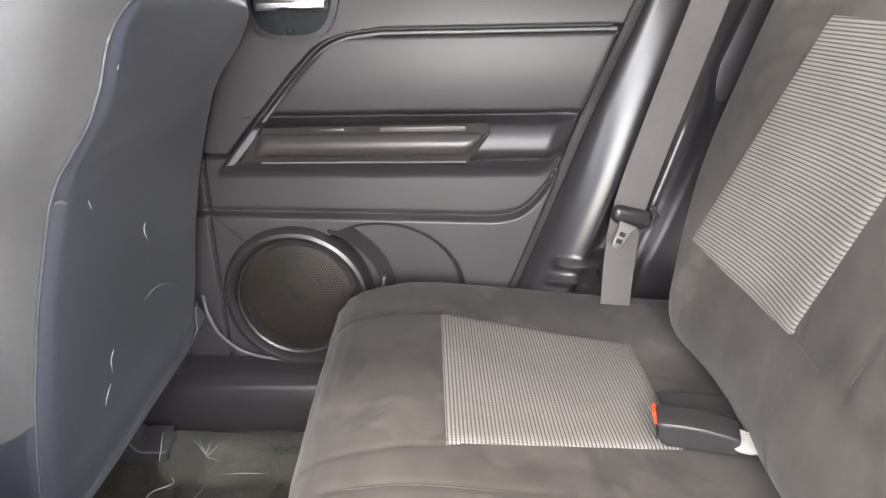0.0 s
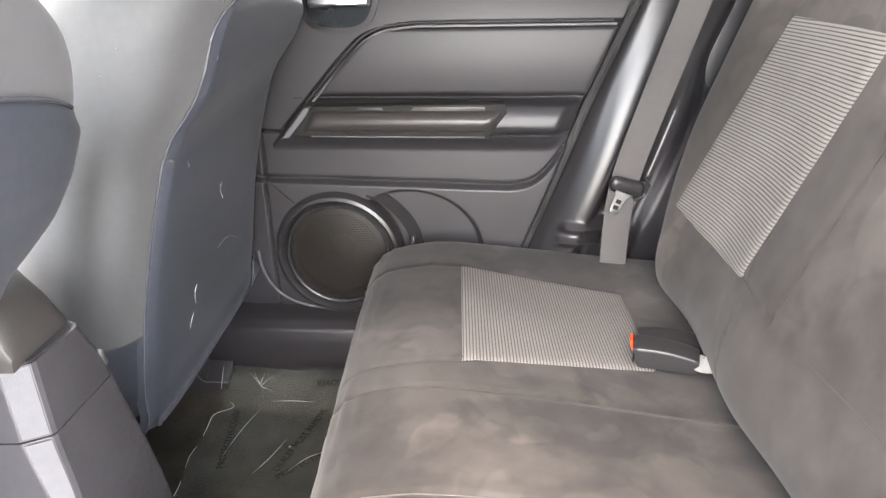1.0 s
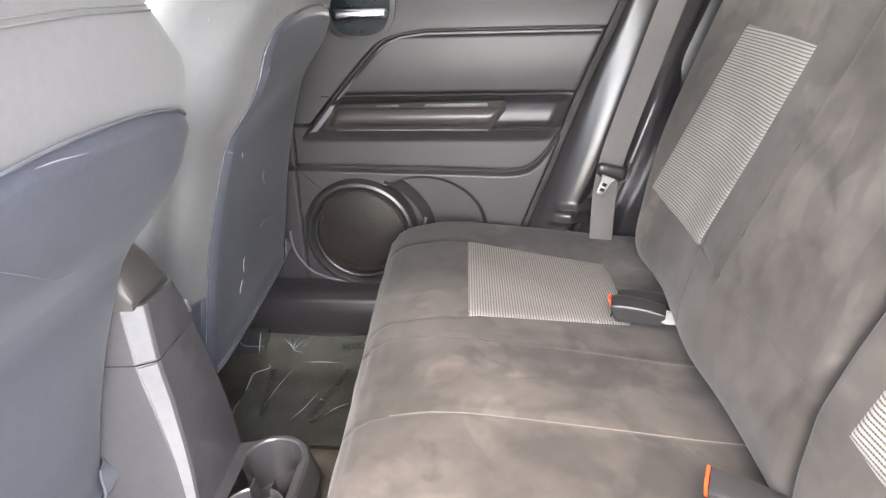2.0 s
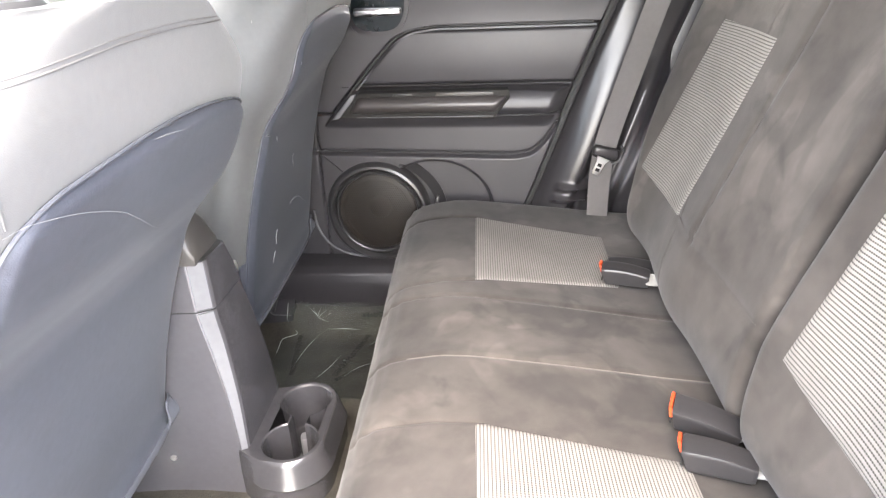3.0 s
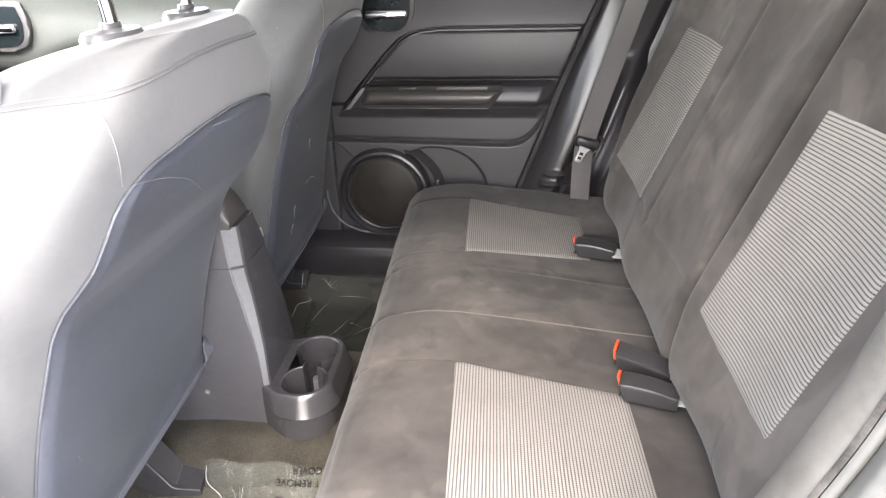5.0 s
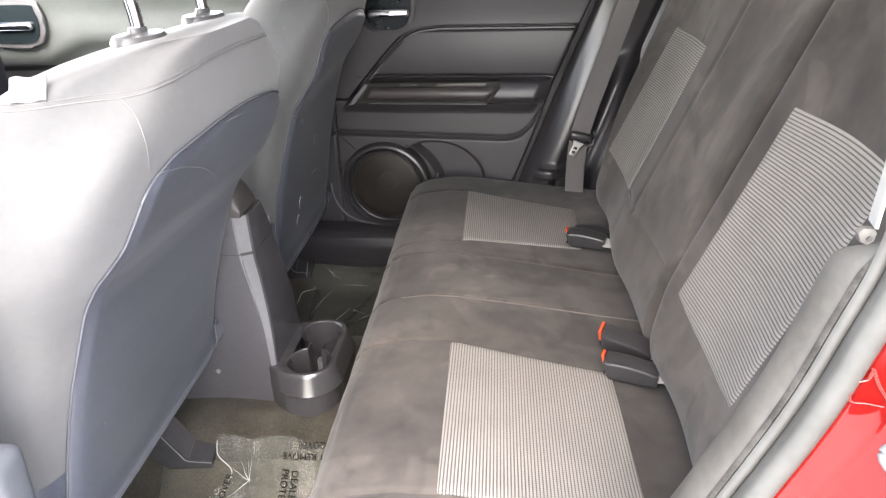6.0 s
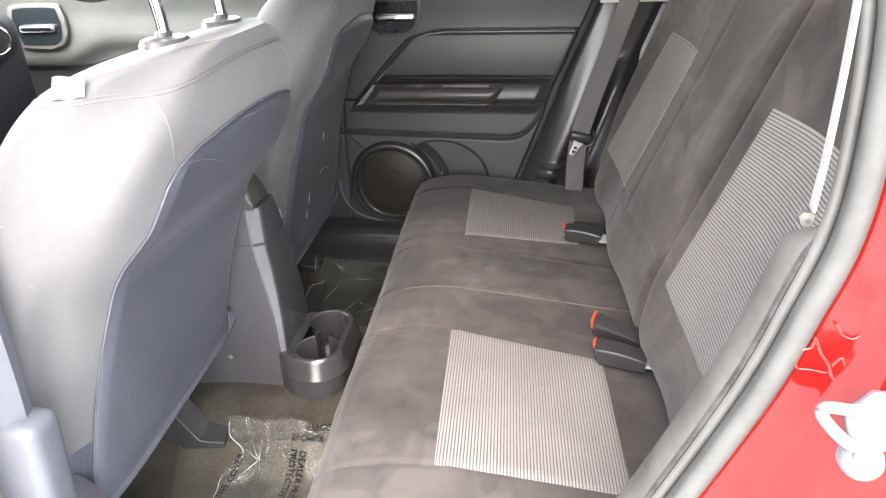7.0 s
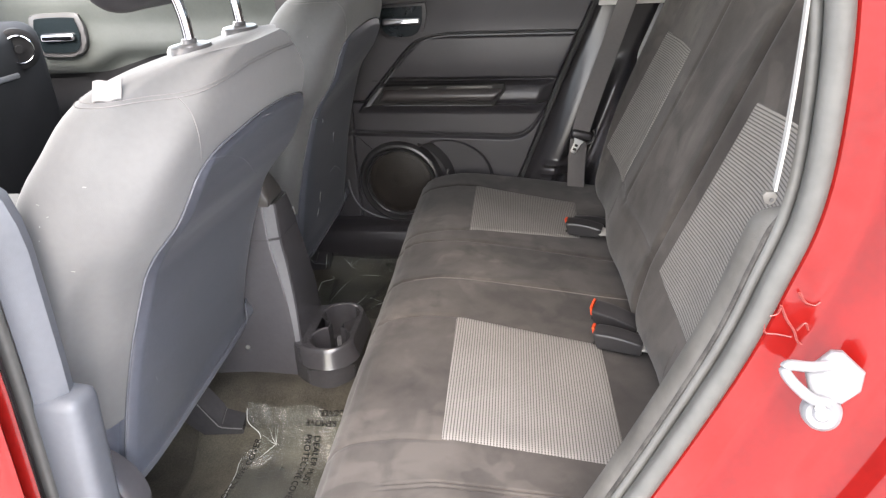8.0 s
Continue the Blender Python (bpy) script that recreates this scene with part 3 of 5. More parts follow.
speaker = part("loudspeaker", lathe([(0.130, 0.008), (0.129, 0.022), (0.126, 0.032), (0.121, 0.040), (0.115, 0.042), (0.111, 0.038), (0.108, 0.031), (0.1065, 0.027), (0.105, 0.031), (0.102, 0.034), (0.099, 0.032), (0.097, 0.024), (0.097, 0.015)], spk, 72), PLASTIC_GLOSS, rear_door)
part("speaker_cone", lathe([(0.097, 0.016), (0.090, 0.014), (0.082, 0.018), (0.074, 0.014), (0.030, -0.012), (0.028, -0.008), (0.018, 0.002), (0.0, 0.005)], spk, 48), CONE, speaker, "brown paper loudspeaker cone")


def grille():
    """Hexagon-holed guard, domed a little."""
    bm = bmesh.new()
    p, r = 0.0052, 0.0985
    nx, ny = int(r / p) + 2, int(r / (p * 0.866)) + 2
    for j in range(-ny, ny):
        for i in range(-nx, nx):
            cx, cy = (i + 0.5 * (j % 2)) * p, j * p * 0.866
            if math.hypot(cx, cy) > r - p * 0.4:
                continue
            ring = []
            for rad in (p * 0.577, p * 0.36):
                ring.append([])
                for k in range(6):
                    a = math.pi / 6 + k * math.pi / 3
                    x, y = cx + rad * math.cos(a), cy + rad * math.sin(a)
                    ring[-1].append(bm.verts.new(spk(x, y, 0.026 + 0.008 * (1 - (x * x + y * y) / r ** 2))))
            for k in range(6):
                bm.faces.new((ring[0][k], ring[0][(k + 1) % 6], ring[1][(k + 1) % 6], ring[1][k]))
    return bm


part("speaker_grille", grille(), GRILLE, speaker, "fine hexagon mesh guard")
part("speaker_collar", grid(lambda u, v: on_door(SPK[0] + 0.02 + (0.128 + 0.022 * v) * math.cos(math.pi * (-0.55 + 0.95 * u)), SPK[1] + (0.126 + 0.014 * v) * math.sin(math.pi * (-0.55 + 0.95 * u)), 0.030 - 0.022 * v), 40, 6, back=(0, 0.012, 0)), PLASTIC_GLOSS, rear_door)
part("pocket_clip", rbox(0.008, 0.014, 0.050, 0.003, 2, pose(-0.092, 0.655, 0.752, 0, 12, 0)), PLASTIC_GLOSS, rear_door)
part("fold_line", tube([on_door(-0.366, 0.872, 0.024), on_door(-0.318, 0.828, 0.026)], 0.0022, 6), PLASTIC, rear_door)

# far sill: rounded step between the door and the carpet
def sill_fn(u, v):
    x = -0.75 + 0.95 * u
    pts = [(0.78, 0.614), (0.70, 0.611), (0.665, 0.606), (0.640, 0.597), (0.624, 0.582), (0.617, 0.558), (0.612, 0.52), (0.606, 0.44)]
    k = v * (len(pts) - 1)
    i = min(int(k), len(pts) - 2)
    y, z = (lerp(pts[i][0], pts[i + 1][0], k - i), lerp(pts[i][1], pts[i + 1][1], k - i))
    return (x, y - 0.05 * x, z)


shell("sill_far", grid(sill_fn, 20, 28, back=(0, 0.03, -0.01)), PLASTIC, "satin charcoal plastic door sill trim", "sill trim")
# the lip is paler than the sill: its highlight is put into the colour
shell("sill_lip_far", tube([q for q in spline([(-0.398, 0.690, 0.735), (-0.395, 0.690, 0.70), (-0.380, 0.688, 0.662), (-0.352, 0.687, 0.632), (-0.31, 0.686, 0.614), (-0.26, 0.684, 0.608)], 8)], 0.0030, 8), GLINT, "rounded lip of the door sill, its highlight put into the colour", "sill trim")


# ---- far rear pillar trim with the belt ----
def pillar_fn(u, v):
    z = 0.60 + 0.75 * u
    x0 = door_rear_edge(z) + 0.004
    s = 0.30 * v
    low = sstep(1.32, 0.80, z)
    y = 0.698 - 0.050 * low * math.sin(0.5 * math.pi * min(1.0, s / 0.080)) - 0.010 * sstep(0.0, 0.03, s)
    ledge = bump(z, 0.792, 0.0065) + bump(z, 0.764, 0.0065)
    y += (0.034 * low + 0.006) * sstep(0.080, 0.112, s) * (1 - 0.85 * min(1.0, ledge) * sstep(0.13, 0.12, s))
    y -= (0.040 * low + 0.010) * sstep(0.118, 0.150, s) * sstep(1.10, 1.00, z)
    y += 0.05 * sstep(0.155, 0.215, s)
    y -= 0.012 * ledge * sstep(0.036, 0.048, s) * sstep(0.135, 0.115, s)
    return (x0 + s, y, z)


shell("pillar_far", grid(pillar_fn, 200, 100, back=(0, 0.03, 0)), PLASTIC, "charcoal plastic pillar and wheel arch trim", "pillar trim")
shell("pillar_upper_far", grid(lambda u, v: (lerp(0.325, 0.60, u) + 0.30 * 0.2 * v, 0.655 - 0.012 * math.sin(math.pi * min(0.5, 3 * v)) - 0.05 * v, 1.216 + 0.30 * v), 12, 20, back=(0, 0.025, 0.004)), HEADLINER, "pale upper pillar trim above the charcoal trim", "pillar trim")
belt = thing("seat_belt", "grey seat belt hanging along the pillar with its steel tongue", "seat belt")
bpts = spline([(0.432, 0.61, 1.36), (0.366, 0.602, 1.16), (0.312, 0.598, 0.99), (0.287, 0.596, 0.90), (0.279, 0.598, 0.83), (0.278, 0.602, 0.75), (0.278, 0.606, 0.68), (0.279, 0.612, 0.58)], 8)
part("webbing", tube(bpts, 0, flat=(lambda t: Vector((1, -0.35 + 0.45 * t, 0.2)), 0.0235, 0.0009)), BELT, belt)
tongue = part("tongue", rbox(0.060, 0.011, 0.026, 0.010, 4, pose(0.288, 0.586, 0.889, 0, 14, 0)), PLASTIC, belt)


def tongue_place(a, b, d):
    """Blade frame: a across, b down the blade, turned a little in the door's plane."""
    k = radians(24)
    return Vector((0.281 + a * math.cos(k) - b * math.sin(k), 0.583 - d - 0.10 * b, 0.880 - a * math.sin(k) - b * math.cos(k)))


blade = part("blade", prism([(-0.014, 0.0), (-0.009, 0.010), (-0.0085, 0.036), (-0.006, 0.040), (0.006, 0.040), (0.0085, 0.036), (0.009, 0.010), (0.016, 0.0)], tongue_place, 0.003, 0.001), STEEL, tongue, "steel latch blade with slots")
for b0 in (0.014, 0.025):
    part("slot", prism([(-0.0045, b0), (-0.0045, b0 + 0.007), (0.0045, b0 + 0.007), (0.0045, b0)], tongue_place, 0.0035), GRILLE_DARK, blade)
part("slider", tube([(0.318, 0.585, 0.905), (0.325, 0.582, 0.890), (0.317, 0.585, 0.872), (0.300, 0.585, 0.866)], 0.0040, 8), PLASTIC_GLOSS, tongue)


# ---- rear bench ----
SEAMS = [(0.172, 0.143, -0.15, 0.40), (-0.012, -0.030, -0.15, 0.40), (0.527, 0.527, -0.17, 0.0), (0.223, 0.223, -0.17, 0.0), (-0.166, -0.166, -0.17, 0.0), (-0.499, -0.499, -0.17, 0.0)]
C_Y0, C_Y1 = -0.655, 0.690


def cushion_top(x, y):
    z = table(x, [(-0.10, 0.770), (-0.05, 0.777), (0.0, 0.775), (0.27, 0.741), (0.45, 0.725)])
    z += 0.004 * math.sin(9 * y + 1.0) * math.sin(7 * x + 0.5)
    for ya, yb, xa, xb in SEAMS:
        ys = lerp(ya, yb, (x + 0.11) / 0.41)
        z -= 0.0035 * bump(y, ys, 0.005) * sstep(xa - 0.01, xa + 0.02, x) * sstep(xb + 0.02, xb, x)
    # two pleats along the near edge of the cushion
    for yp in (-0.5775, -0.5850):
        z -= 0.0028 * bump(y, yp - 0.010 * sstep(0.02, -0.07, x), 0.0018) * sstep(-0.075, -0.04, x) * sstep(0.24, 0.16, x)
    # the two seat pans swell, the middle place is a little flatter
    z += 0.004 * bump(y, 0.375, 0.14) + 0.004 * bump(y, -0.315, 0.14) - 0.004 - 0.003 * bump(y, 0.07, 0.06)
    return z


FRONT = [(-0.10, 0.0), (-0.125, -0.006), (-0.145, -0.018), (-0.162, -0.040), (-0.172, -0.070), (-0.174, -0.11), (-0.165, -0.17), (-0.150, -0.25), (-0.13, -0.32)]


def cushion_fn(u, v):
    y = v
    e = min(y - C_Y0, C_Y1 - y)
    R = 0.075
    d = R - math.sqrt(max(0.0, R * R - max(0.0, R - e) ** 2))
    if u <= 1.0:
        x = lerp(0.46, -0.10, u)
        return (x, y, cushion_top(x, y) - d)
    k = u - 1.0
    i = min(int(k), len(FRONT) - 2)
    x = lerp(FRONT[i][0], FRONT[i + 1][0], k - i)
    dz = lerp(FRONT[i][1], FRONT[i + 1][1], k - i)
    zb = cushion_top(-0.10, y)
    wr = 0.0015 * math.sin(31 * y) * math.sin(19 * k + 6 * y) * sstep(0, 2, k)
    return (x + 0.7 * d + wr, y, max(0.455, zb + dz - d * max(0.0, 1 + dz / 0.3)))


ys = sorted(set([round(C_Y0 + (C_Y1 - C_Y0) * i / 120, 5) for i in range(121)] + [C_Y0 + 0.075 * (1 - math.cos(a * 0.157)) for a in range(10)] + [C_Y1 - 0.075 * (1 - math.cos(a * 0.157)) for a in range(10)] + [s[k] + q for s in SEAMS for k in (0, 1) for q in (-0.010, -0.005, -0.0025, 0.0, 0.0025, 0.005, 0.010)] + [-0.602 + 0.001 * k for k in range(30)]))
us = [i / 56 for i in range(57)] + [1 + (len(FRONT) - 1) * i / 32 for i in range(1, 33)]
bench = thing("rear_seat", "grey-brown suede rear bench with pale ribbed inserts", "car seat")
part("cushion", grid(cushion_fn, 0, 0, us=us, vs=ys, back=lambda u, v: Vector(cushion_fn(u, v)).lerp(Vector((0.15, lerp(C_Y0, C_Y1, 0.04 + 0.92 * (v - C_Y0) / (C_Y1 - C_Y0)), 0.52)), 0.35)), SUEDE, bench, angle=60)


def quad(a, b, c, d):
    """Bilinear patch in a plane: a, b along u at v=0; d, c along u at v=1."""
    return lambda u, v: (lerp(lerp(a[0], b[0], u), lerp(d[0], c[0], u), v), lerp(lerp(a[1], b[1], u), lerp(d[1], c[1], u), v))


def seat_insert(corners):
    q = quad(*corners)

    def fn(u, v):
        x, y = q(u, v)
        e = min(u, 1 - u, v, 1 - v)
        return (x, y, cushion_top(x, y) - 0.0008 + 0.0035 * sstep(0, 0.03, e))

    return grid(fn, 50, 50, back=(0, 0, -0.006))


part("seat_insert", seat_insert([(0.0, 0.223), (0.262, 0.240), (0.268, 0.476), (0.0, 0.527)]), KNIT_SEAT, bench, "pale ribbed knit insert")
part("seat_insert", seat_insert([(0.004, -0.499), (0.262, -0.512), (0.258, -0.206), (0.0, -0.166)]), KNIT_SEAT, bench, "pale ribbed knit insert")
for ya, yb, xa, xb in SEAMS:
    sp = []
    for i in range(25):
        x = lerp(max(xa, -0.10), min(xb, 0.36), i / 24)
        y = lerp(ya, yb, (x + 0.11) / 0.41)
        sp.append((x, y, cushion_top(x, y) + 0.0004))
    if xb > 0.1:
        # far seam darker: the shade of its crease is put into the colour
        part("seam", tube(sp, 0.0010, 6), THREAD if ya < 0 else CREASE_DARK, bench)


def back_plane(z):
    return 0.344 + 0.41 * (z - 0.88)


def far_edge(z):
    return soft_table(z, [(0.70, 0.500), (0.80, 0.520), (0.89, 0.560), (1.05, 0.625), (1.20, 0.655), (1.45, 0.660)])


def back_surface(y, z, y0, y1, spots, r0, r1):
    """Front of a backrest: bolsters stand forward, ends and foot roll away."""
    x = back_plane(z)
    for c, w, d in spots:
        x += d * bump(y, c, w)
    for e, R in ((y - y0, r0), (y1 - y, r1)):
        x += R - math.sqrt(max(0.0, R * R - max(0.0, R - e) ** 2))
    f = z - 0.735
    x += (0.09 - math.sqrt(max(0.0, 0.09 ** 2 - max(0.0, 0.09 - f) ** 2))) * 0.9
    g = 1.44 - z
    x += 0.06 - math.sqrt(max(0.0, 0.06 ** 2 - max(0.0, 0.06 - g) ** 2))
    return x


def gap(z):
    """Where the two backrests meet."""
    return soft_table(z, [(0.70, -0.176), (0.80, -0.164), (0.84, -0.149), (0.88, -0.133), (0.95, -0.127), (1.44, -0.124)])


FAR_SPOTS = [(0.345, 0.11, 0.010), (0.56, 0.06, -0.010), (0.12, 0.07, -0.006)]
NEAR_SPOTS = [(-0.325, 0.11, 0.012), (-0.54, 0.06, -0.012), (-0.16, 0.03, -0.004)]


def back_seam(y):
    """Height of the cross seam that runs on from the lower corner of the far insert."""
    return 0.874 + 0.030 * max(0.0, y - 0.02)


def far_back(y, z):
    x = back_surface(y, z, gap(z) + 0.006, far_edge(z), FAR_SPOTS, 0.020, 0.055)
    x += 0.005 * bump(y, 0.130, 0.006) * sstep(0.868, 0.880, z)
    x += 0.005 * bump(z, back_seam(y), 0.006) * sstep(0.245, 0.225, y)
    x += 0.003 * math.sin(14 * y + 3 * z) * math.sin(9 * z)
    return x


def near_back(y, z):
    x = back_surface(y, z, -0.600, gap(z) - 0.004, NEAR_SPOTS, 0.055, 0.034)
    return x + 0.003 * math.sin(12 * y + 2 * z) * math.sin(8 * z + 1)


zrows = sorted(set([0.700 + 0.74 * i / 90 for i in range(91)] + [0.700 + 0.07 * (1 - math.cos(a * 0.157)) for a in range(10)]))
vrows = sorted(set([i / 90 for i in range(91)] + [0.5 - 0.5 * math.cos(math.pi * i / 60) for i in range(61)]))


def far_fn(u, v):
    y = lerp(gap(u) + 0.006, far_edge(u), v)
    return (far_back(y, u), y, u)


def near_fn(u, v):
    y = lerp(-0.600, gap(u) - 0.004, v)
    return (near_back(y, u), y, u)


part("backrest", grid(far_fn, 0, 0, us=zrows, vs=vrows, back=lambda u, v: Vector((back_plane(u) + 0.16, lerp(gap(u) + 0.006, far_edge(u), v), u))), SUEDE, bench, angle=60)
part("backrest", grid(near_fn, 0, 0, us=zrows, vs=vrows, back=lambda u, v: Vector((back_plane(u) + 0.16, lerp(-0.600, gap(u) - 0.004, v), u))), SUEDE, bench, angle=60)


for line in ([(lerp(0.228, -0.115, i / 40), None) for i in range(41)], [(0.130, lerp(0.880, 1.40, i / 50)) for i in range(51)]):
    pts = [(far_back(y, z or back_seam(y)) - 0.0004, y, z or back_seam(y)) for y, z in line]
    part("back_seam", tube(pts, 0.0009, 6), CREASE_DARK, bench)


def back_insert(surface, corners):
    q = quad(*corners)

    def fn(u, v):
        y, z = q(u, v)
        z -= 0.010 * math.sin(math.pi * u) * (1 - v) ** 2
        e = min(u, 1 - u, v, 1 - v)
        return (surface(y, z) + 0.0008 - 0.0035 * sstep(0, 0.03, e), y, z)

    return grid(fn, 50, 60, back=(0.006, 0, 0))


part("back_insert", back_insert(far_back, [(0.497, 0.884), (0.232, 0.880), (0.220, 1.169), (0.470, 1.173)]), KNIT_BACK, bench, "pale ribbed knit insert")
part("back_insert", back_insert(near_back, [(-0.200, 0.880), (-0.460, 0.874), (-0.462, 1.160), (-0.200, 1.163)]), KNIT_BACK, bench, "pale ribbed knit insert")

# ---- buckles on the bench ----
def buckle_body():
    """Wedge-shaped moulded housing with soft edges, mouth at -x."""
    L, W = 0.084, 0.037

    def fn(u, v):
        a = 2 * math.pi * v
        k = 1 - 0.10 * u
        h = 0.030 - 0.008 * u
        c, s = math.cos(a), math.sin(a)
        n = 9.0
        r = (abs(c) ** n + abs(s) ** n) ** (-1 / n)
        end = 1 - 0.10 * (sstep(0.04, 0.0, u) + sstep(0.96, 1.0, u))
        top = 0.004 * math.sin(math.pi * u)
        slant = 0.010 * (0.5 - 0.5 * r * s) * sstep(0.35, 0.0, u)
        return (-L / 2 + L * u + slant, W / 2 * k * r * c * end, h / 2 * r * s * end + (top if s > 0 else 0))

    bm = grid(fn, 24, 48, wrap_v=True)
    bm.verts.ensure_lookup_table()
    bm.faces.new([bm.verts[i] for i in range(48)])
    bm.faces.new([bm.verts[24 * 48 + i] for i in range(47, -1, -1)])
    bmesh.ops.recalc_face_normals(bm, faces=bm.faces)
    return bm


def buckle(m, button=1, stalk=None, label="black seat belt buckle with orange release button lying on the bench"):
    b = thing("belt_buckle", label, "buckle", "bench buckles")
    b.matrix_world = m
    part("housing", buckle_body(), BUCKLE, b)
    if button:
        part("button", prism([(-0.013 + 0.013 * (1 - button), 0.001), (-0.010 + 0.012 * (1 - button), 0.0150), (0.004, 0.0165), (0.0155, 0.0150), (0.0160, 0.001)], lambda p, q, d: Vector((-0.0385 - d - 0.33 * q, p, q)), 0.004, 0.001), ORANGE, b, "orange release button")
        part("mouth", rbox(0.003, 0.026, 0.004, 0.001, 1, pose(-0.0385, 0, -0.009)), GRILLE_DARK, b)
    if stalk:
        part("stalk", tube(spline(stalk, 6), 0, flat=((0, 1, 0.2), 0.012, 0.002)), BELT_PALE, b, "pale folded webbing stalk")
    return b


buckle(pose(0.268, 0.240, 0.766, 4, 3, -17), 0.2, stalk=[(0.036, 0.0, 0), (0.052, -0.014, 0.006), (0.062, -0.004, 0.004), (0.074, -0.012, -0.006), (0.092, 0.004, -0.014)])
buckle(pose(0.290, 0.292, 0.752, 8, 2, -6), button=0, stalk=[(0.038, 0, 0.0), (0.054, 0.0, 0.008), (0.076, -0.004, -0.01)], label="black seat belt buckle turned on its side on the bench")
buckle(pose(0.284, -0.222, 0.757, 2, 3, -19), 0.3, stalk=[(0.040, 0, 0), (0.055, 0, 0.002), (0.070, 0.006, -0.004)])
buckle(pose(0.286, -0.164, 0.766, 14, 12, -20), 1, stalk=[(0.040, 0, 0), (0.050, 0, 0.010), (0.066, 0.006, 0.0)])


# ---- front seats ----
def seat_half(z):
    """Half width of the backrest's rear."""
    return soft_table(z, [(0.55, 0.248), (0.70, 0.258), (0.80, 0.260), (0.90, 0.260), (1.00, 0.263), (1.06, 0.272), (1.11, 0.281), (1.15, 0.283), (1.18, 0.273), (1.21, 0.250), (1.24, 0.212), (1.265, 0.172), (1.284, 0.130), (1.294, 0.08)])


def seat_front_half(z):
    """Half width across the side bolsters."""
    return soft_table(z, [(0.60, 0.27), (0.90, 0.290), (1.10, 0.298), (1.18, 0.292), (1.235, 0.270), (1.265, 0.245), (1.280, 0.215), (1.294, 0.13)])


def seat_thick(z):
    return soft_table(z, [(0.55, 0.13), (0.80, 0.20), (1.00, 0.21), (1.15, 0.20), (1.22, 0.175), (1.26, 0.145), (1.283, 0.105), (1.294, 0.05)])


def knee_hollow(z, dy):
    """Depth of the hollow that the back panel leaves for the knees behind."""
    return soft_table(z + 0.07 * dy, [(0.55, -0.003), (0.66, 0.0), (0.72, 0.010), (0.78, 0.026), (0.86, 0.044), (0.95, 0.054), (1.02, 0.055), (1.05, 0.046), (1.075, 0.027), (1.10, 0.009), (1.13, 0.0)])


def seat_rear_x(z, lean):
    return -0.246 + 0.405 * (z - 1.19) - 0.02 * sstep(1.20, 1.29, z) + lean[0] * max(0.0, 1.15 - z) / 0.45


def seat_point(z, a, lean=(0.0, 0.62, 1)):
    """Closed cross-section of the backrest at height z; lean: how far its foot comes back, the share of the knee hollow and its slant."""
    t = seat_thick(z)
    c, s = math.cos(a), math.sin(a)
    n = 3.4 if c < 0 else (7.5 if s > 0 else 5.2)
    r = (abs(c) ** n + abs(s) ** n) ** (-1 / n)
    y = lerp(seat_half(z), seat_front_half(z), sstep(0.75, -0.25, r * c)) * r * s
    front = 1.0 if c > 0 else 1.0 + 0.35 * abs(s) ** 4
    return Vector((seat_rear_x(z, lean) - t / 2 + t / 2 * r * c * front - lean[1] * knee_hollow(z, lean[2] * y) * sstep(0.0, 0.65, r * c), y, z))


def rear_point(dy, z, lean=(0.0, 0.62, 1), proud=0.0):
    """The point of the backrest's rear at an offset from its middle."""
    lo, hi, n = 0.0, math.pi / 2, 7.5 if dy > 0 else 5.2
    for _ in range(13):
        mid = (lo + hi) / 2
        c, s = math.cos(mid), math.sin(mid)
        r = (c ** n + s ** n) ** (-1 / n)
        if lerp(seat_half(z), seat_front_half(z), sstep(0.75, -0.25, r * c)) * r * s < abs(dy):
            lo = mid
        else:
            hi = mid
    q = seat_point(z, math.copysign(lo, dy), lean)
    return Vector((q.x + proud, dy, z))


PANEL_EDGE = [(0.55, 0.219), (0.70, 0.221), (0.90, 0.214), (1.00, 0.210), (1.10, 0.208), (1.14, 0.206), (1.162, 0.198), (1.178, 0.178), (1.188, 0.146), (1.194, 0.10)]


def panel_half(z, s):
    """Half width of the vinyl panel: it stops short on the -y side and wraps the edge on the other."""
    return (seat_half(z) * 0.985 if s > 0 else sum(soft_table(z + 0.003 * k, PANEL_EDGE) for k in range(-2, 3)) / 5)


def panel_top(s):
    return 1.194 - (0.030 * s * s + 0.02 * s ** 8 if s > 0 else 0.006 * s * s)


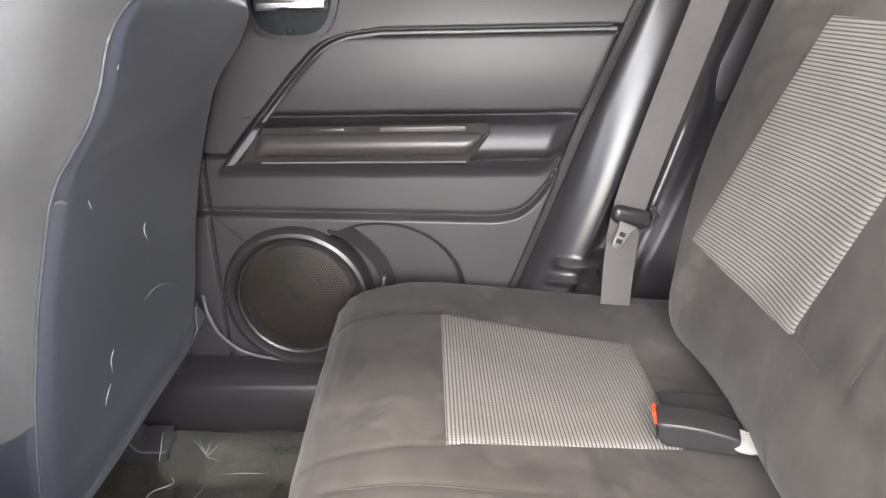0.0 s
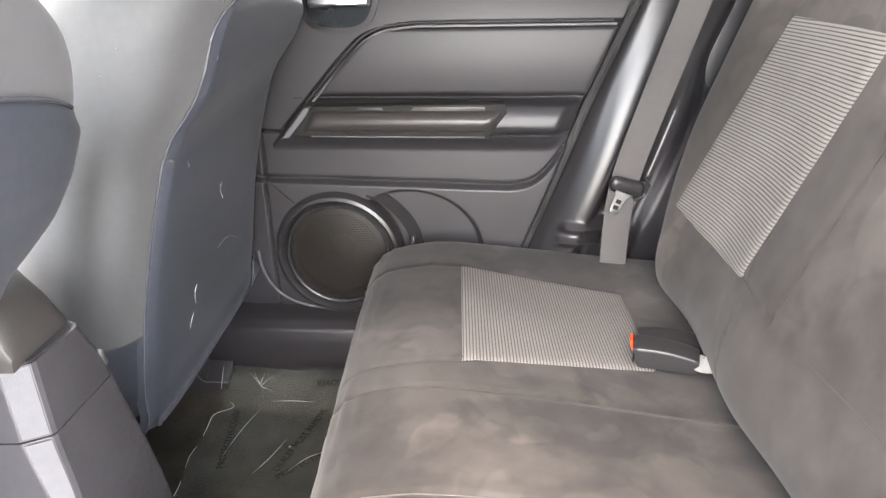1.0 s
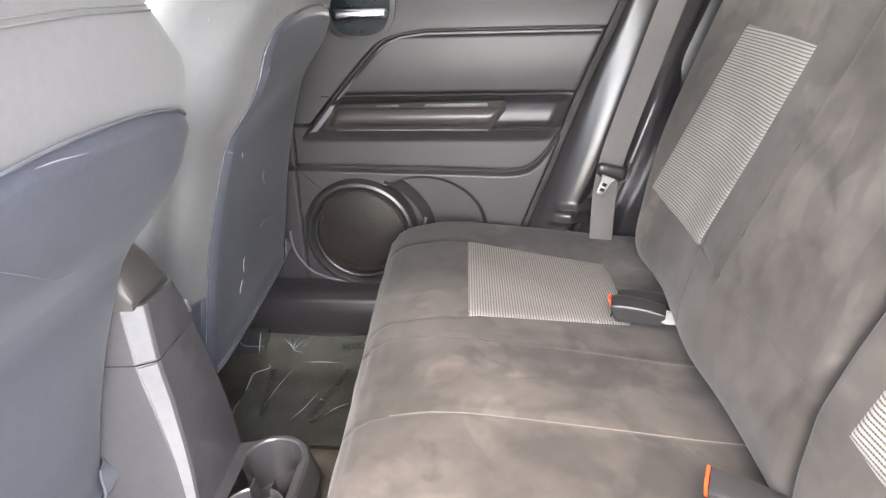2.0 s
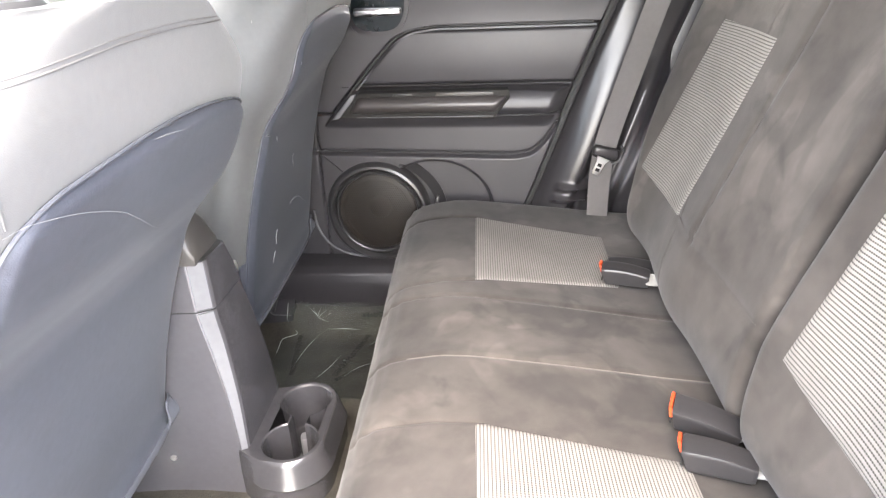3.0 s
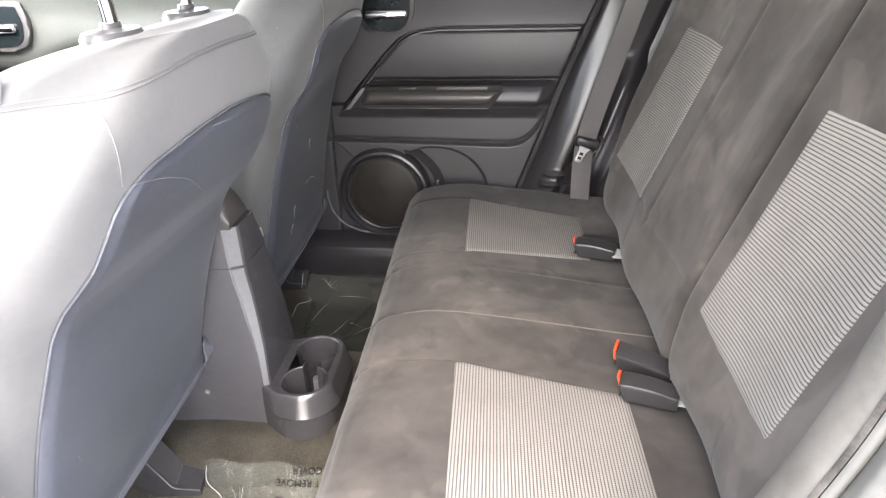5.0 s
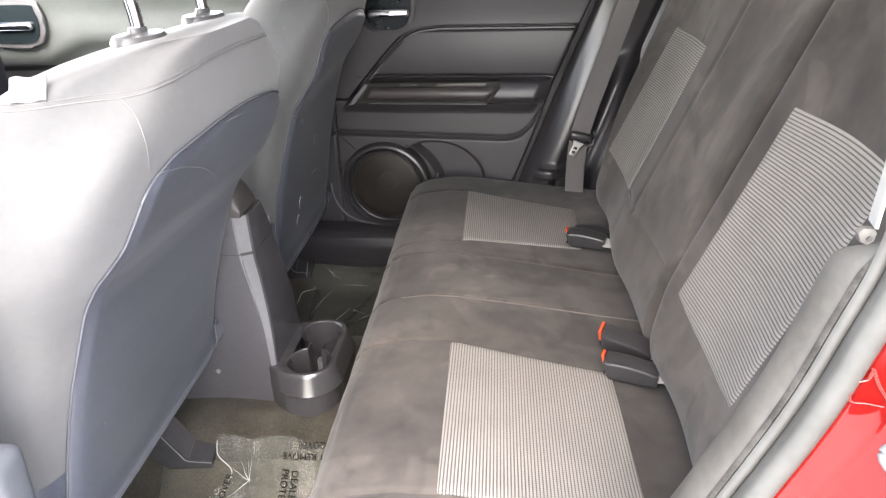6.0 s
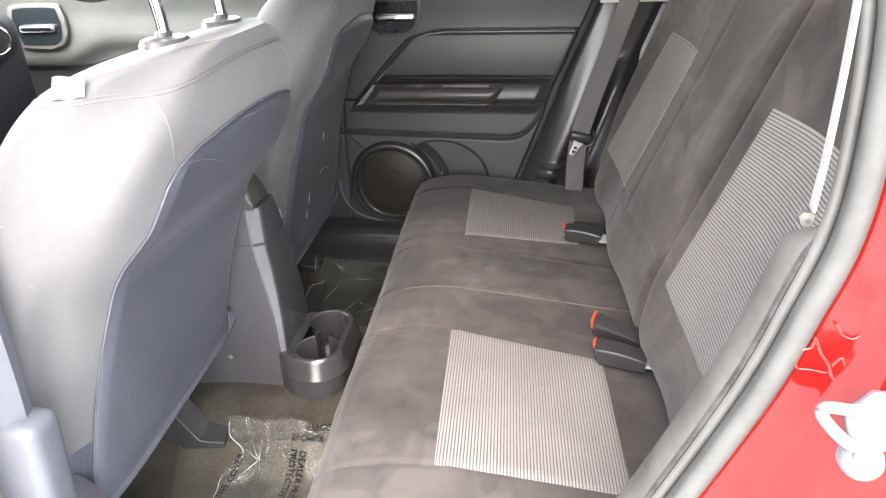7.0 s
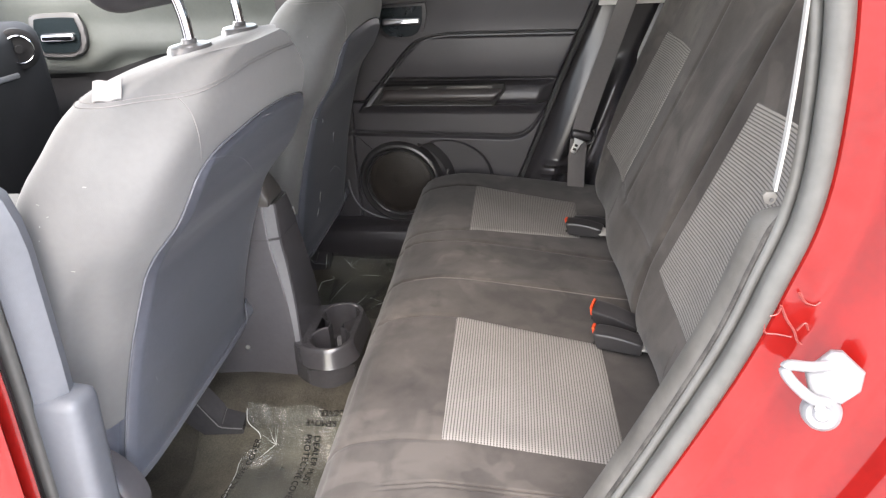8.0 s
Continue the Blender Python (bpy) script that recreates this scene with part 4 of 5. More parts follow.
def front_seat(place, bottom, cloth, lean, label):
    seat = thing("front_seat", label, "car seat", "front seats")
    seat.location = place

    def tube_body(name, rows, material, inset, text=""):
        bm = grid(lambda u, v: seat_point(u, 2 * math.pi * v, lean) - Vector((inset(u), 0, 0)), 0, 112, wrap_v=True, us=rows)
        bm.verts.ensure_lookup_table()
        bm.faces.new([bm.verts[len(bm.verts) - 112 + i] for i in range(112)])
        bm.faces.new([bm.verts[111 - i] for i in range(112)])
        bmesh.ops.recalc_face_normals(bm, faces=bm.faces)
        return part(name, bm, material, seat, text, angle=60)

    tube_body("backrest", [cloth + (1.20 - cloth) * i / 48 for i in range(49)] + [1.20 + 0.094 * math.sin(math.pi / 2 * i / 18) for i in range(1, 19)], FABRIC, lambda z: 0.0)
    tube_body("lower_shell", [bottom + 0.004 + (cloth + 0.002 - bottom) * i / 20 for i in range(21)], VINYL, lambda z: 0.008 + 0.02 * sstep(bottom + 0.06, bottom, z), "slate vinyl lower shell")

    def pf(u, v):
        s = 2 * v - 1
        z = lerp(bottom, panel_top(s), u)
        dy = s * panel_half(z, s)
        e = min(1.0, 30 * min(v, 1 - v), 30 * (1 - u))
        # a shallow roll along the foot, where the panel is clipped on
        return rear_point(dy, z, lean, 0.001 + 0.007 * sstep(0, 1, e) + 0.006 * bump(z, bottom + 0.02, 0.018))

    part("back_panel", grid(pf, 90, 80, back=(-0.012, 0, 0)), VINYL, seat, "dark slate vinyl back panel with pale scuffs", angle=60)
    # paler tube along the panel's edge; its glints are put into the colour
    rim = [pf(i / 120, 0.0) for i in range(121)] + [pf(1.0, i / 90) for i in range(1, 86)]
    part("panel_rim_glint", tube([q + Vector((0.001, -0.001, 0)) for q in rim], 0.0017, 8), VINYL_LIT, seat, "paler rim of the panel, its glint put into the colour")

    def lip(u, v):
        k = math.pi * (1.25 * v - 0.35)
        return pf(0.004, 0.03 + 0.95 * u) + Vector((0.003 + 0.006 * math.cos(k), 0, 0.009 - 0.011 * math.sin(k)))

    part("panel_lip", grid(lip, 50, 10, back=(-0.004, 0, 0.002)), VINYL_LIT, seat, "rolled lower lip of the panel")

    def flap(u, v):
        q = pf(0.01 + 0.11 * u, 0.93 + 0.069 * v)
        return q + Vector((0.006 + 0.016 * math.sin(math.pi * u) * v, 0.020 * v * math.sin(math.pi * min(1.0, 0.2 + u)), 0))

    part("corner_flap", grid(flap, 16, 8, back=(-0.003, 0, 0)), VINYL_LIT, seat, "loose folded corner of the panel")
    # upholstery seams over the shoulder
    for name, z0, r in (("shoulder_seam", 1.2600, 0.0009), ("top_stitch", 1.2640, 0.0006)):
        part(name, tube([seat_point(z0 + 0.006 * sstep(0.95, 0.2, abs(q)) - 0.004 * bump(q, -1.0, 0.3), q, lean) for q in [-2.3 + 3.75 * i / 110 for i in range(111)]], r, 6), STITCH, seat)
    side = []
    for i in range(18):
        z = 1.256 - 0.073 * i / 17
        side.append(rear_point(-0.190 - 0.009 * math.sin(math.pi * i / 17), z, lean, 0.0002))
    part("side_seam", tube(side, 0.0007, 6), STITCH, seat)
    for sgn in (-1, 1):
        post = [(-0.287, sgn * 0.084, 1.26), (-0.290, sgn * 0.084, 1.33), (-0.303, sgn * 0.084, 1.37), (-0.335, sgn * 0.084, 1.42)]
        part("headrest_post", tube(spline(post, 6), 0.0068, 16), CHROME, seat, "chrome headrest post")
        part("post_collar", lathe([(0.040, -0.014), (0.040, 0.001), (0.036, 0.006), (0.014, 0.008), (0.0125, 0.013), (0.0, 0.013)], lambda a, b, d, s=sgn: Vector((-0.289 + 0.60 * a, s * 0.084 + b, 1.292 + d)), 40), COLLAR, seat, "satin grey oval post collar")
    # darker than the seat cloth: the underside's shade is put into the colour
    part("headrest", rbox(0.10, 0.21, 0.18, 0.045, 6, pose(-0.395, 0.02, 1.423, 0, -14, 0)), PAD, seat, "headrest, dark for the shade on its underside")
    # seat base
    # dark suede in place of pale cloth: the cushion's shade put into the colour
    part("seat_cushion", rbox(0.52, 0.50, 0.14, 0.05, 5, pose(-0.83, 0, 0.63, 0, 6, 0)), SUEDE, seat)
    part("seat_frame", rbox(0.46, 0.40, 0.10, 0.012, 2, pose(-0.86, 0, 0.530)), PLASTIC_GLOSS, seat)
    return seat


PASSENGER = (0.0, 0.430, 0.030)
DRIVER = (0.0, -0.321, 0.0)
FAR_FORM = (0.04, 0.55, -1)
driver = front_seat(DRIVER, 0.700, 0.828, (0.0, 0.62, 1), "light grey cloth front seat with slate vinyl back panel")
passenger = front_seat(PASSENGER, 0.640, 0.790, FAR_FORM, "light grey cloth front seat with scuffed slate vinyl back panel")
TAG_AT = -1.70


def tag_fn(u, v):
    """Sewn-in tag lying on the cap, just above the seam."""
    q = seat_point(1.2645, TAG_AT)
    along = (seat_point(1.2645, TAG_AT + 0.1) - seat_point(1.2645, TAG_AT - 0.1)).normalized()
    return q + along * 0.028 * (u - 0.5) + Vector((0, 0.010 * v - 0.001, 0.002 + 0.019 * v + 0.001 * math.sin(9 * u)))


part("care_tag", grid(tag_fn, 12, 6, back=(0, 0.001, -0.0012)), TAG, driver, "white sewn-in tag")
part("recliner_cover", lathe([(0.085, -0.03), (0.085, 0.0), (0.078, 0.010), (0.066, 0.012), (0.062, 0.008), (0.0, 0.008)], lambda a, b, d: Vector((-0.49 + a, -0.265 - d, 0.715 + b)), 48), CONSOLE, driver, "round grey recliner cover")


def scuff(seat, lean, pts, r):
    """A pale scratch lying on the back panel, along (offset, height) points."""
    q = [rear_point(y, z, lean, 0.0088) for y, z in pts]
    part("scratch", tube(spline(q, 5), lambda t: 0.9 * r * (0.25 + 0.75 * math.sin(math.pi * t)), 5), SCUFF, seat)


for pts, r in (([(-0.215, 1.015), (-0.206, 1.014), (-0.196, 1.009)], 0.0022),
               ([(-0.16, 1.001), (-0.152, 0.99)], 0.0012),
               ([(0.0, 0.925), (-0.003, 0.915), (0.013, 0.895)], 0.0013),
               ([(0.006, 0.816), (0.034, 0.818), (0.067, 0.812), (0.102, 0.796), (0.139, 0.774)], 0.0014),
               ([(-0.083, 0.797), (-0.089, 0.785), (-0.086, 0.767)], 0.0012),
               ([(-0.093, 0.756), (-0.102, 0.747), (-0.108, 0.736)], 0.0011),
               ([(-0.197, 1.129), (-0.197, 1.124)], 0.0008)):
    scuff(passenger, FAR_FORM, pts, r)
for pts, r in (([(-0.203, 1.183), (-0.186, 1.183), (-0.166, 1.179), (-0.122, 1.167), (-0.066, 1.146), (-0.019, 1.121), (0.032, 1.093), (0.066, 1.082)], 0.0004),
               ([(-0.024, 1.19), (-0.002, 1.188), (0.038, 1.182)], 0.0007),
               ([(-0.161, 0.857), (-0.156, 0.845)], 0.0005)):
    scuff(driver, (0.0, 0.62, 1), pts, r)

# specks of lint on the cloth
rnd = random.Random(7)
for seat, lean, n in ((driver, (0.0, 0.62, 1), 10), (passenger, FAR_FORM, 12)):
    for k in range(n):
        z, a = rnd.uniform(0.98, 1.24), rnd.uniform(-2.1, -1.25)
        q = seat_point(z, a, lean)
        d = Vector((rnd.uniform(-1, 1), rnd.uniform(-0.3, 0.3), rnd.uniform(-1, 1))).normalized() * rnd.uniform(0.0008, 0.0022)
        part("lint", tube([q - d, q, q + d * 0.8 + Vector((0, -0.0004, 0))], 0.0006, 5), TAG, seat)

# seat rail ends on the carpet
def rail_cover(m, label):
    foot = thing("rail_cover", label, "rail cover", "seat rail covers")
    foot.matrix_world = m
    side = [(-0.18, 0.200), (-0.083, 0.056), (-0.050, 0.003), (-0.044, 0.0), (0.0, -0.002), (0.002, -0.038), (-0.068, -0.040), (-0.114, 0.006), (-0.22, 0.150)]
    part("cover", prism(side, lambda x, z, d: Vector((x, 0.022 - d, z + (0.045 - d) * 0.45)), 0.045, 0.004, 3), CUP, foot)
    # pale tube along the near edge; the cover's highlight is put into its colour
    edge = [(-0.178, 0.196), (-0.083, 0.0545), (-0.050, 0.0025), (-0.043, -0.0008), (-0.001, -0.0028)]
    part("cover_glint", tube([(x, -0.0228, z) for x, z in edge], 0.0013, 6), GLINT, foot, "pale edge line, the highlight put into its colour")
    part("cap_line", rbox(0.0025, 0.040, 0.004, 0.001, 1, pose(-0.044, 0.002, 0.010, 24, 0, 0)), PLASTIC_GLOSS, foot)
    return foot


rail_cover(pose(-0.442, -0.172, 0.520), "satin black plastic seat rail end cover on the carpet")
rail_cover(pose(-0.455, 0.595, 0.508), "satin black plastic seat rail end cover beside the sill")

floor_mat = thing("floor_mat", "taupe carpet floor mat with a bound edge", "floor mat")


def mat_fn(u, v):
    x, y = lerp(-0.540, -0.10, u), lerp(-0.60, -0.165 - 0.02 * math.sin(5 * u), v)
    e = min(u, 1 - u, v, 1 - v)
    return Vector((x, y, floor_z(x, y) + 0.004 + 0.007 * sstep(0, 0.03, e)))


part("carpet_sheet", grid(mat_fn, 50, 50, back=(0, 0, -0.010)), MAT, floor_mat)

# ---- centre console with cup holder ----
con = thing("centre_console", "slate plastic centre console with rear double cup holder", "console")


def console_ring(z):
    """Plan of the console at height z: near side, bright corner bevel, rear face, rounded far corner."""
    xl = soft_table(z, [(0.45, -0.337), (0.62, -0.346), (0.73, -0.350), (0.82, -0.360), (0.885, -0.369), (0.965, -0.371)])
    w = soft_table(z, [(0.45, 0.006), (0.62, 0.008), (0.73, 0.012), (0.885, 0.020), (0.965, 0.021)])
    yn = -0.078
    yf = soft_table(z, [(0.45, 0.105), (0.64, 0.088), (0.76, 0.064), (0.84, 0.046), (0.90, 0.034), (0.93, 0.018), (0.965, 0.000)])
    xr = xl + w + 0.006
    c = 0.016
    far = [(xr - c + c * math.sin(k), yf - c + c * math.cos(k)) for k in (1.57, 1.18, 0.79, 0.39, 0.0)]
    return [(-1.05, yn), (xl - 0.003, yn), (xl, yn + 0.0006), (xl + w, yn + 0.55 * w), (xl + w + 0.002, yn + 0.55 * w + 0.004)] + far + [(-1.05, yf)]


def console_piece(z0, z1, grow=0.0, n=10):
    bm = bmesh.new()
    rows = []
    for i in range(n + 1):
        z = lerp(z0, z1, i / n)
        rows.append([bm.verts.new((x + grow, y * (1 + 8 * grow), z)) for x, y in console_ring(z)])
    k = len(rows[0])
    for i in range(n):
        for j in range(k):
            bm.faces.new((rows[i][j], rows[i][(j + 1) % k], rows[i + 1][(j + 1) % k], rows[i + 1][j]))
    bm.faces.new(rows[0][::-1])
    bm.faces.new(rows[-1])
    bmesh.ops.recalc_face_normals(bm, faces=bm.faces)
    return bm


part("gap_core", console_piece(0.86, 0.955, -0.003, 6), RUBBER_DARK, con)
part("body", console_piece(0.46, 0.882, 0.0, 24), CONSOLE, con, angle=22)
part("lid_base", console_piece(0.8845, 0.9545, 0.0005, 8), CONSOLE, con, angle=22)


def strip_fn(z0, z1):
    def fn(u, v):
        z = lerp(z0, z1, u)
        q = console_ring(z)
        k = lerp(0.06, 0.94, v)
        return Vector((lerp(q[2][0], q[3][0], k) + 0.0010, lerp(q[2][1], q[3][1], k) - 0.0014, z))
    return grid(fn, 20, 4, back=(-0.003, 0.003, 0))


# paler strip over the corner bevel; its reflected highlight is put into the colour
part("bevel_glint", strip_fn(0.63, 0.880), SATIN, con, "paler corner bevel, the reflected light put into its colour")
part("bevel_glint", strip_fn(0.8865, 0.9535), SATIN, con, "paler corner bevel, the reflected light put into its colour")


def lid_fn(u, v):
    """Padded lid with a rounded crown that runs forward from the console's rear."""
    x = -0.356 - 0.40 * u
    r = 0.5 - 0.5 * math.cos(math.pi * v)
    y = lerp(-0.079, 0.002 + 0.07 * sstep(0.0, 0.25, u), r)
    crown = max(0.0, 1 - abs(2 * r - 1) ** 3.2) ** 0.45
    end = max(0.0, 1 - (1 - min(1.0, u / 0.12)) ** 2.4) ** 0.5
    return Vector((x, y, 0.957 + 0.056 * crown * (0.25 + 0.75 * end)))


part("armrest_lid", grid(lid_fn, 40, 24, back=lambda u, v: Vector((lid_fn(u, v).x, lid_fn(u, v).y, 0.953))), LEATHER, con, "padded taupe armrest lid", angle=60)
part("lid_catch", rbox(0.010, 0.006, 0.020, 0.002, 2, pose(-0.347, 0.022, 0.905, 18, 0, 0)), STEEL, con, "small bright lid catch")
part("screw", lathe([(0.005, 0.0), (0.0045, 0.002), (0.002, 0.002), (0.0, 0.001)], lambda a, b, d: Vector((-0.452 + a, -0.0785 - d, 0.637 + b)), 16), STEEL, con, "small steel screw")

CUP_NEAR, CUP_FAR = Vector((-0.279, -0.058)), Vector((-0.277, 0.041))


def cup_outline(r):
    """Plan of the double cup holder, open towards the console: round the far cup, along the rear, round the near cup."""
    pts = [(-0.350, 0.041 + 0.55 * r)]
    pts += [(CUP_FAR.x + r * math.cos(k), CUP_FAR.y + r * math.sin(k)) for k in [radians(130 - 130 * i / 20) for i in range(21)]]
    pts += [(CUP_NEAR.x + r * math.cos(k), CUP_NEAR.y + r * math.sin(k)) for k in [radians(-108 * i / 20) for i in range(21)]]
    return pts + [(-0.312, -0.058 - 0.90 * r), (-0.332, -0.058 - 0.68 * r), (-0.352, -0.058 - 0.38 * r)]


def well_outline(r, slot):
    """Two round wells joined by a narrow slot."""
    out = []
    for c, turn in ((CUP_FAR, 90), (CUP_NEAR, -90)):
        open_half = math.degrees(math.asin(slot / r))
        a0, a1 = turn - 180 + open_half, turn + 180 - open_half
        out += [(c.x + r * math.cos(radians(lerp(a0, a1, i / 36))), c.y + r * math.sin(radians(lerp(a0, a1, i / 36)))) for i in range(37)]
    return out


def rings(levels, closed_floor=False):
    bm = bmesh.new()
    rows = [[bm.verts.new((x, y, z)) for x, y in pts] for pts, z in levels]
    n = len(rows[0])
    for a, b in zip(rows, rows[1:]):
        for j in range(n):
            bm.faces.new((a[j], a[(j + 1) % n], b[(j + 1) % n], b[j]))
    if closed_floor:
        bm.faces.new(rows[-1])
        bmesh.ops.triangulate(bm, faces=[f for f in bm.faces if len(f.verts) > 4])
    bmesh.ops.recalc_face_normals(bm, faces=bm.faces)
    return bm


holder = part("cup_holder", rings([(cup_outline(0.0585), 0.46), (cup_outline(0.0600), 0.600), (cup_outline(0.0612), 0.6075), (cup_outline(0.0622), 0.6100), (cup_outline(0.0612), 0.6125), (cup_outline(0.0600), 0.6150), (cup_outline(0.0530), 0.6420), (cup_outline(0.0505), 0.6485), (cup_outline(0.0480), 0.6510)]), CUP, con, "double cup holder with two round wells", angle=24)


def cup_deck():
    """Top of the cup holder, pierced by the wells."""
    bm = bmesh.new()
    outer = [bm.verts.new((x, y, 0.6510)) for x, y in cup_outline(0.0480)]
    inner = [bm.verts.new((x, y, 0.6510)) for x, y in well_outline(0.0425, 0.0150)]
    edges = [bm.edges.new((p[i], p[(i + 1) % len(p)])) for p in (outer, inner) for i in range(len(p))]
    bmesh.ops.triangle_fill(bm, use_beauty=True, edges=edges)
    hole = [f for f in bm.faces if all(v in set(inner) for v in f.verts)]
    bmesh.ops.delete(bm, geom=hole, context="FACES_ONLY")
    for f in bm.faces:
        f.normal_update()
        if f.normal.z < 0:
            f.normal_flip()
    return bm


part("cup_deck", cup_deck(), CUP, holder, angle=30)
part("cup_well", rings([(well_outline(0.0425, 0.0150), 0.6510), (well_outline(0.0405, 0.0135), 0.6490), (well_outline(0.0398, 0.0130), 0.6420), (well_outline(0.0375, 0.0120), 0.575), (well_outline(0.0350, 0.0110), 0.572)], True), CUP, holder, angle=30)
part("cup_divider", rbox(0.020, 0.020, 0.046, 0.005, 2, pose(-0.270, -0.006, 0.595, 0, 0, 14)), SATIN, holder)

# ---- near side of the car: door opening, seal and red jamb ----
OPEN = spline([(0.02, 0.60, 0), (0.13, 0.70, 0), (0.205, 0.845, 0), (0.286, 1.032, 0), (0.316, 1.128, 0), (0.331, 1.190, 0), (0.333, 1.26, 0), (0.325, 1.351, 0), (0.30, 1.46, 0), (0.26, 1.55, 0)], 10)


def jamb(profile, n0=0, n1=None, close=None):
    """Sweeps (outward, y) along the rear edge of the door opening; the end may close towards one place."""
    pts = OPEN[n0:n1]

    def fn(u, v):
        i = min(int(round(u * (len(pts) - 1))), len(pts) - 1)
        a, b = pts[max(0, i - 1)], pts[min(len(pts) - 1, i + 1)]
        t = (b - a).normalized()
        nx, nz = t.y, -t.x
        k = min(int(round(v * (len(profile) - 1))), len(profile) - 1)
        o, y = profile[k]
        if close:
            w = sstep(len(pts) - 9, len(pts) - 1, i) ** 2
            o, y = lerp(o, close[0], w), lerp(y, close[1], w)
        return (pts[i].x + nx * o, y, pts[i].y + nz * o)

    return grid(fn, len(pts) - 1, len(profile) - 1)


def arc(c, r, a0, a1, n):
    return [(c[0] + r * math.cos(radians(lerp(a0, a1, i / n))), c[1] + r * math.sin(radians(lerp(a0, a1, i / n)))) for i in range(n + 1)]


shell("pillar_trim_near", jamb([(0.06, -0.632), (0.015, -0.632), (-0.004, -0.637), (-0.010, -0.648), (-0.009, -0.664), (-0.006, -0.672), (-0.002, -0.678)], 0, 52, (0.006, -0.676)), TRIM_DARK, "grey pillar edge trim beside the rear bench", "pillar trim")
shell("seal_gap", jamb([(-0.0052, -0.6752), (-0.0048, -0.6778), (-0.0030, -0.6800)], 0, 52, (0.004, -0.6765)), DIRT, "dirty gap between pillar trim and seal", "door seal")
shell("door_seal", jamb(arc((0.002, -0.680), 0.005, 190, 330, 6) + arc((0.014, -0.692), 0.0105, 190, 380, 10) + [(0.026, -0.684)]), RUBBER, "dusty grey rubber door seal", "door seal")
shell("jamb_rear", jamb([(0.018, -0.684), (0.0235, -0.694), (0.026, -0.697), (0.029, -0.697), (0.046, -0.699), (0.052, -0.6995), (0.056, -0.7005), (0.059, -0.703), (0.062, -0.7075), (0.067, -0.716), (0.072, -0.7235), (0.078, -0.7305), (0.085, -0.736), (0.093, -0.740), (0.102, -0.743), (0.110, -0.747), (0.117, -0.754), (0.122, -0.764), (0.126, -0.778), (0.131, -0.789), (0.142, -0.796), (0.155, -0.803), (0.18, -0.812), (0.30, -0.822), (0.9, -0.835)]), RED, "red painted door jamb and rear quarter", "car body")

# striker
st = thing("door_striker", "white plastic-wrapped door striker on the red jamb", "striker")
sx_, sz_ = Vector((0.94, -0.30, 0.12)).normalized(), Vector((0.0, 0.35, 0.94)).normalized()
sy_ = sz_.cross(sx_).normalized()
sz_ = sx_.cross(sy_)
st.matrix_world = Matrix.Translation((0.366, -0.748, 1.066)) @ Matrix((sx_, sy_, sz_)).transposed().to_4x4() @ Matrix.Scale(0.72, 4)
plate = [(-0.030, 0.004), (-0.004, 0.030), (0.008, 0.030), (0.030, 0.008), (0.026, -0.014), (0.008, -0.030), (-0.024, -0.026)]
part("plate", prism(plate, lambda x, z, d: Vector((x, 0.006 - d, z)), 0.014, 0.006, 3), WHITE, st)
part("loop", tube(spline([(0.0, -0.004, 0.016), (-0.022, -0.012, 0.012), (-0.046, -0.020, 0.014), (-0.050, -0.022, 0.006), (-0.038, -0.020, -0.010), (-0.022, -0.014, -0.024), (-0.006, -0.006, -0.028)], 6), 0.0065, 14), WHITE, st)
part("cup", lathe([(0.022, -0.010), (0.020, 0.002), (0.016, 0.006), (0.010, 0.003), (0.007, 0.006), (0.0, 0.006)], lambda x, z, d: Vector((-0.012 + x, -0.006 - d, -0.042 + z)), 28), WHITE, st)
part("screw", lathe([(0.006, 0.0), (0.005, 0.003), (0.0, 0.002)], lambda x, z, d: Vector((-0.014 + x, -0.012 - d, -0.034 + z)), 16), STEEL, st)

wrap = thing("plastic_wrap", "torn scraps of clear plastic wrap stuck on the red door jamb", "plastic wrap")
for line in ([(0.3222, -0.7004, 1.0943), (0.325, -0.7004, 1.0782), (0.3358, -0.7004, 1.076), (0.348, -0.7004, 1.0733)],
             [(0.3344, -0.7004, 1.1056), (0.3413, -0.7004, 1.0916), (0.3492, -0.7004, 1.0802), (0.3545, -0.7004, 1.0687), (0.3628, -0.7004, 1.0641), (0.363, -0.7004, 1.0764)],
             [(0.3475, -0.7004, 1.1179), (0.3537, -0.7004, 1.1086), (0.3612, -0.7004, 1.1053), (0.366, -0.7004, 1.1087)],
             [(0.3269, -0.7004, 1.0943), (0.3326, -0.7004, 1.0966), (0.3348, -0.7004, 1.1028)],
             [(0.3516, -0.7004, 1.0803), (0.3573, -0.7004, 1.0878), (0.3609, -0.7004, 1.0804)]):
    part("scrap", tube(spline(line, 6), 0, flat=((0.3, -0.75, 0.6), 0.0013, 0.0004)), WRAP, wrap)

# near belt seen on edge
nb = thing("seat_belt", "pale seat belt webbing with its stop beside the pillar", "seat belt")
part("webbing", tube(spline([(0.318, -0.665, 1.52), (0.323, -0.674, 1.36), (0.323, -0.679, 1.26), (0.320, -0.682, 1.205)], 8), 0, flat=((0.26, 0.966, 0.0), 0.0095, 0.0011)), BELT_PALE, nb)
stop = part("belt_stop", prism([(-0.010, 0.004), (-0.006, 0.009), (0.004, 0.009), (0.008, 0.004), (0.007, -0.005), (0.002, -0.009), (-0.006, -0.006)], lambda a, b, d: Vector((0.316 + 0.65 * a, -0.682 - d, 1.198 + 0.65 * b)), 0.005, 0.001, 2), TRIM_DARK, nb, "grey belt stop")
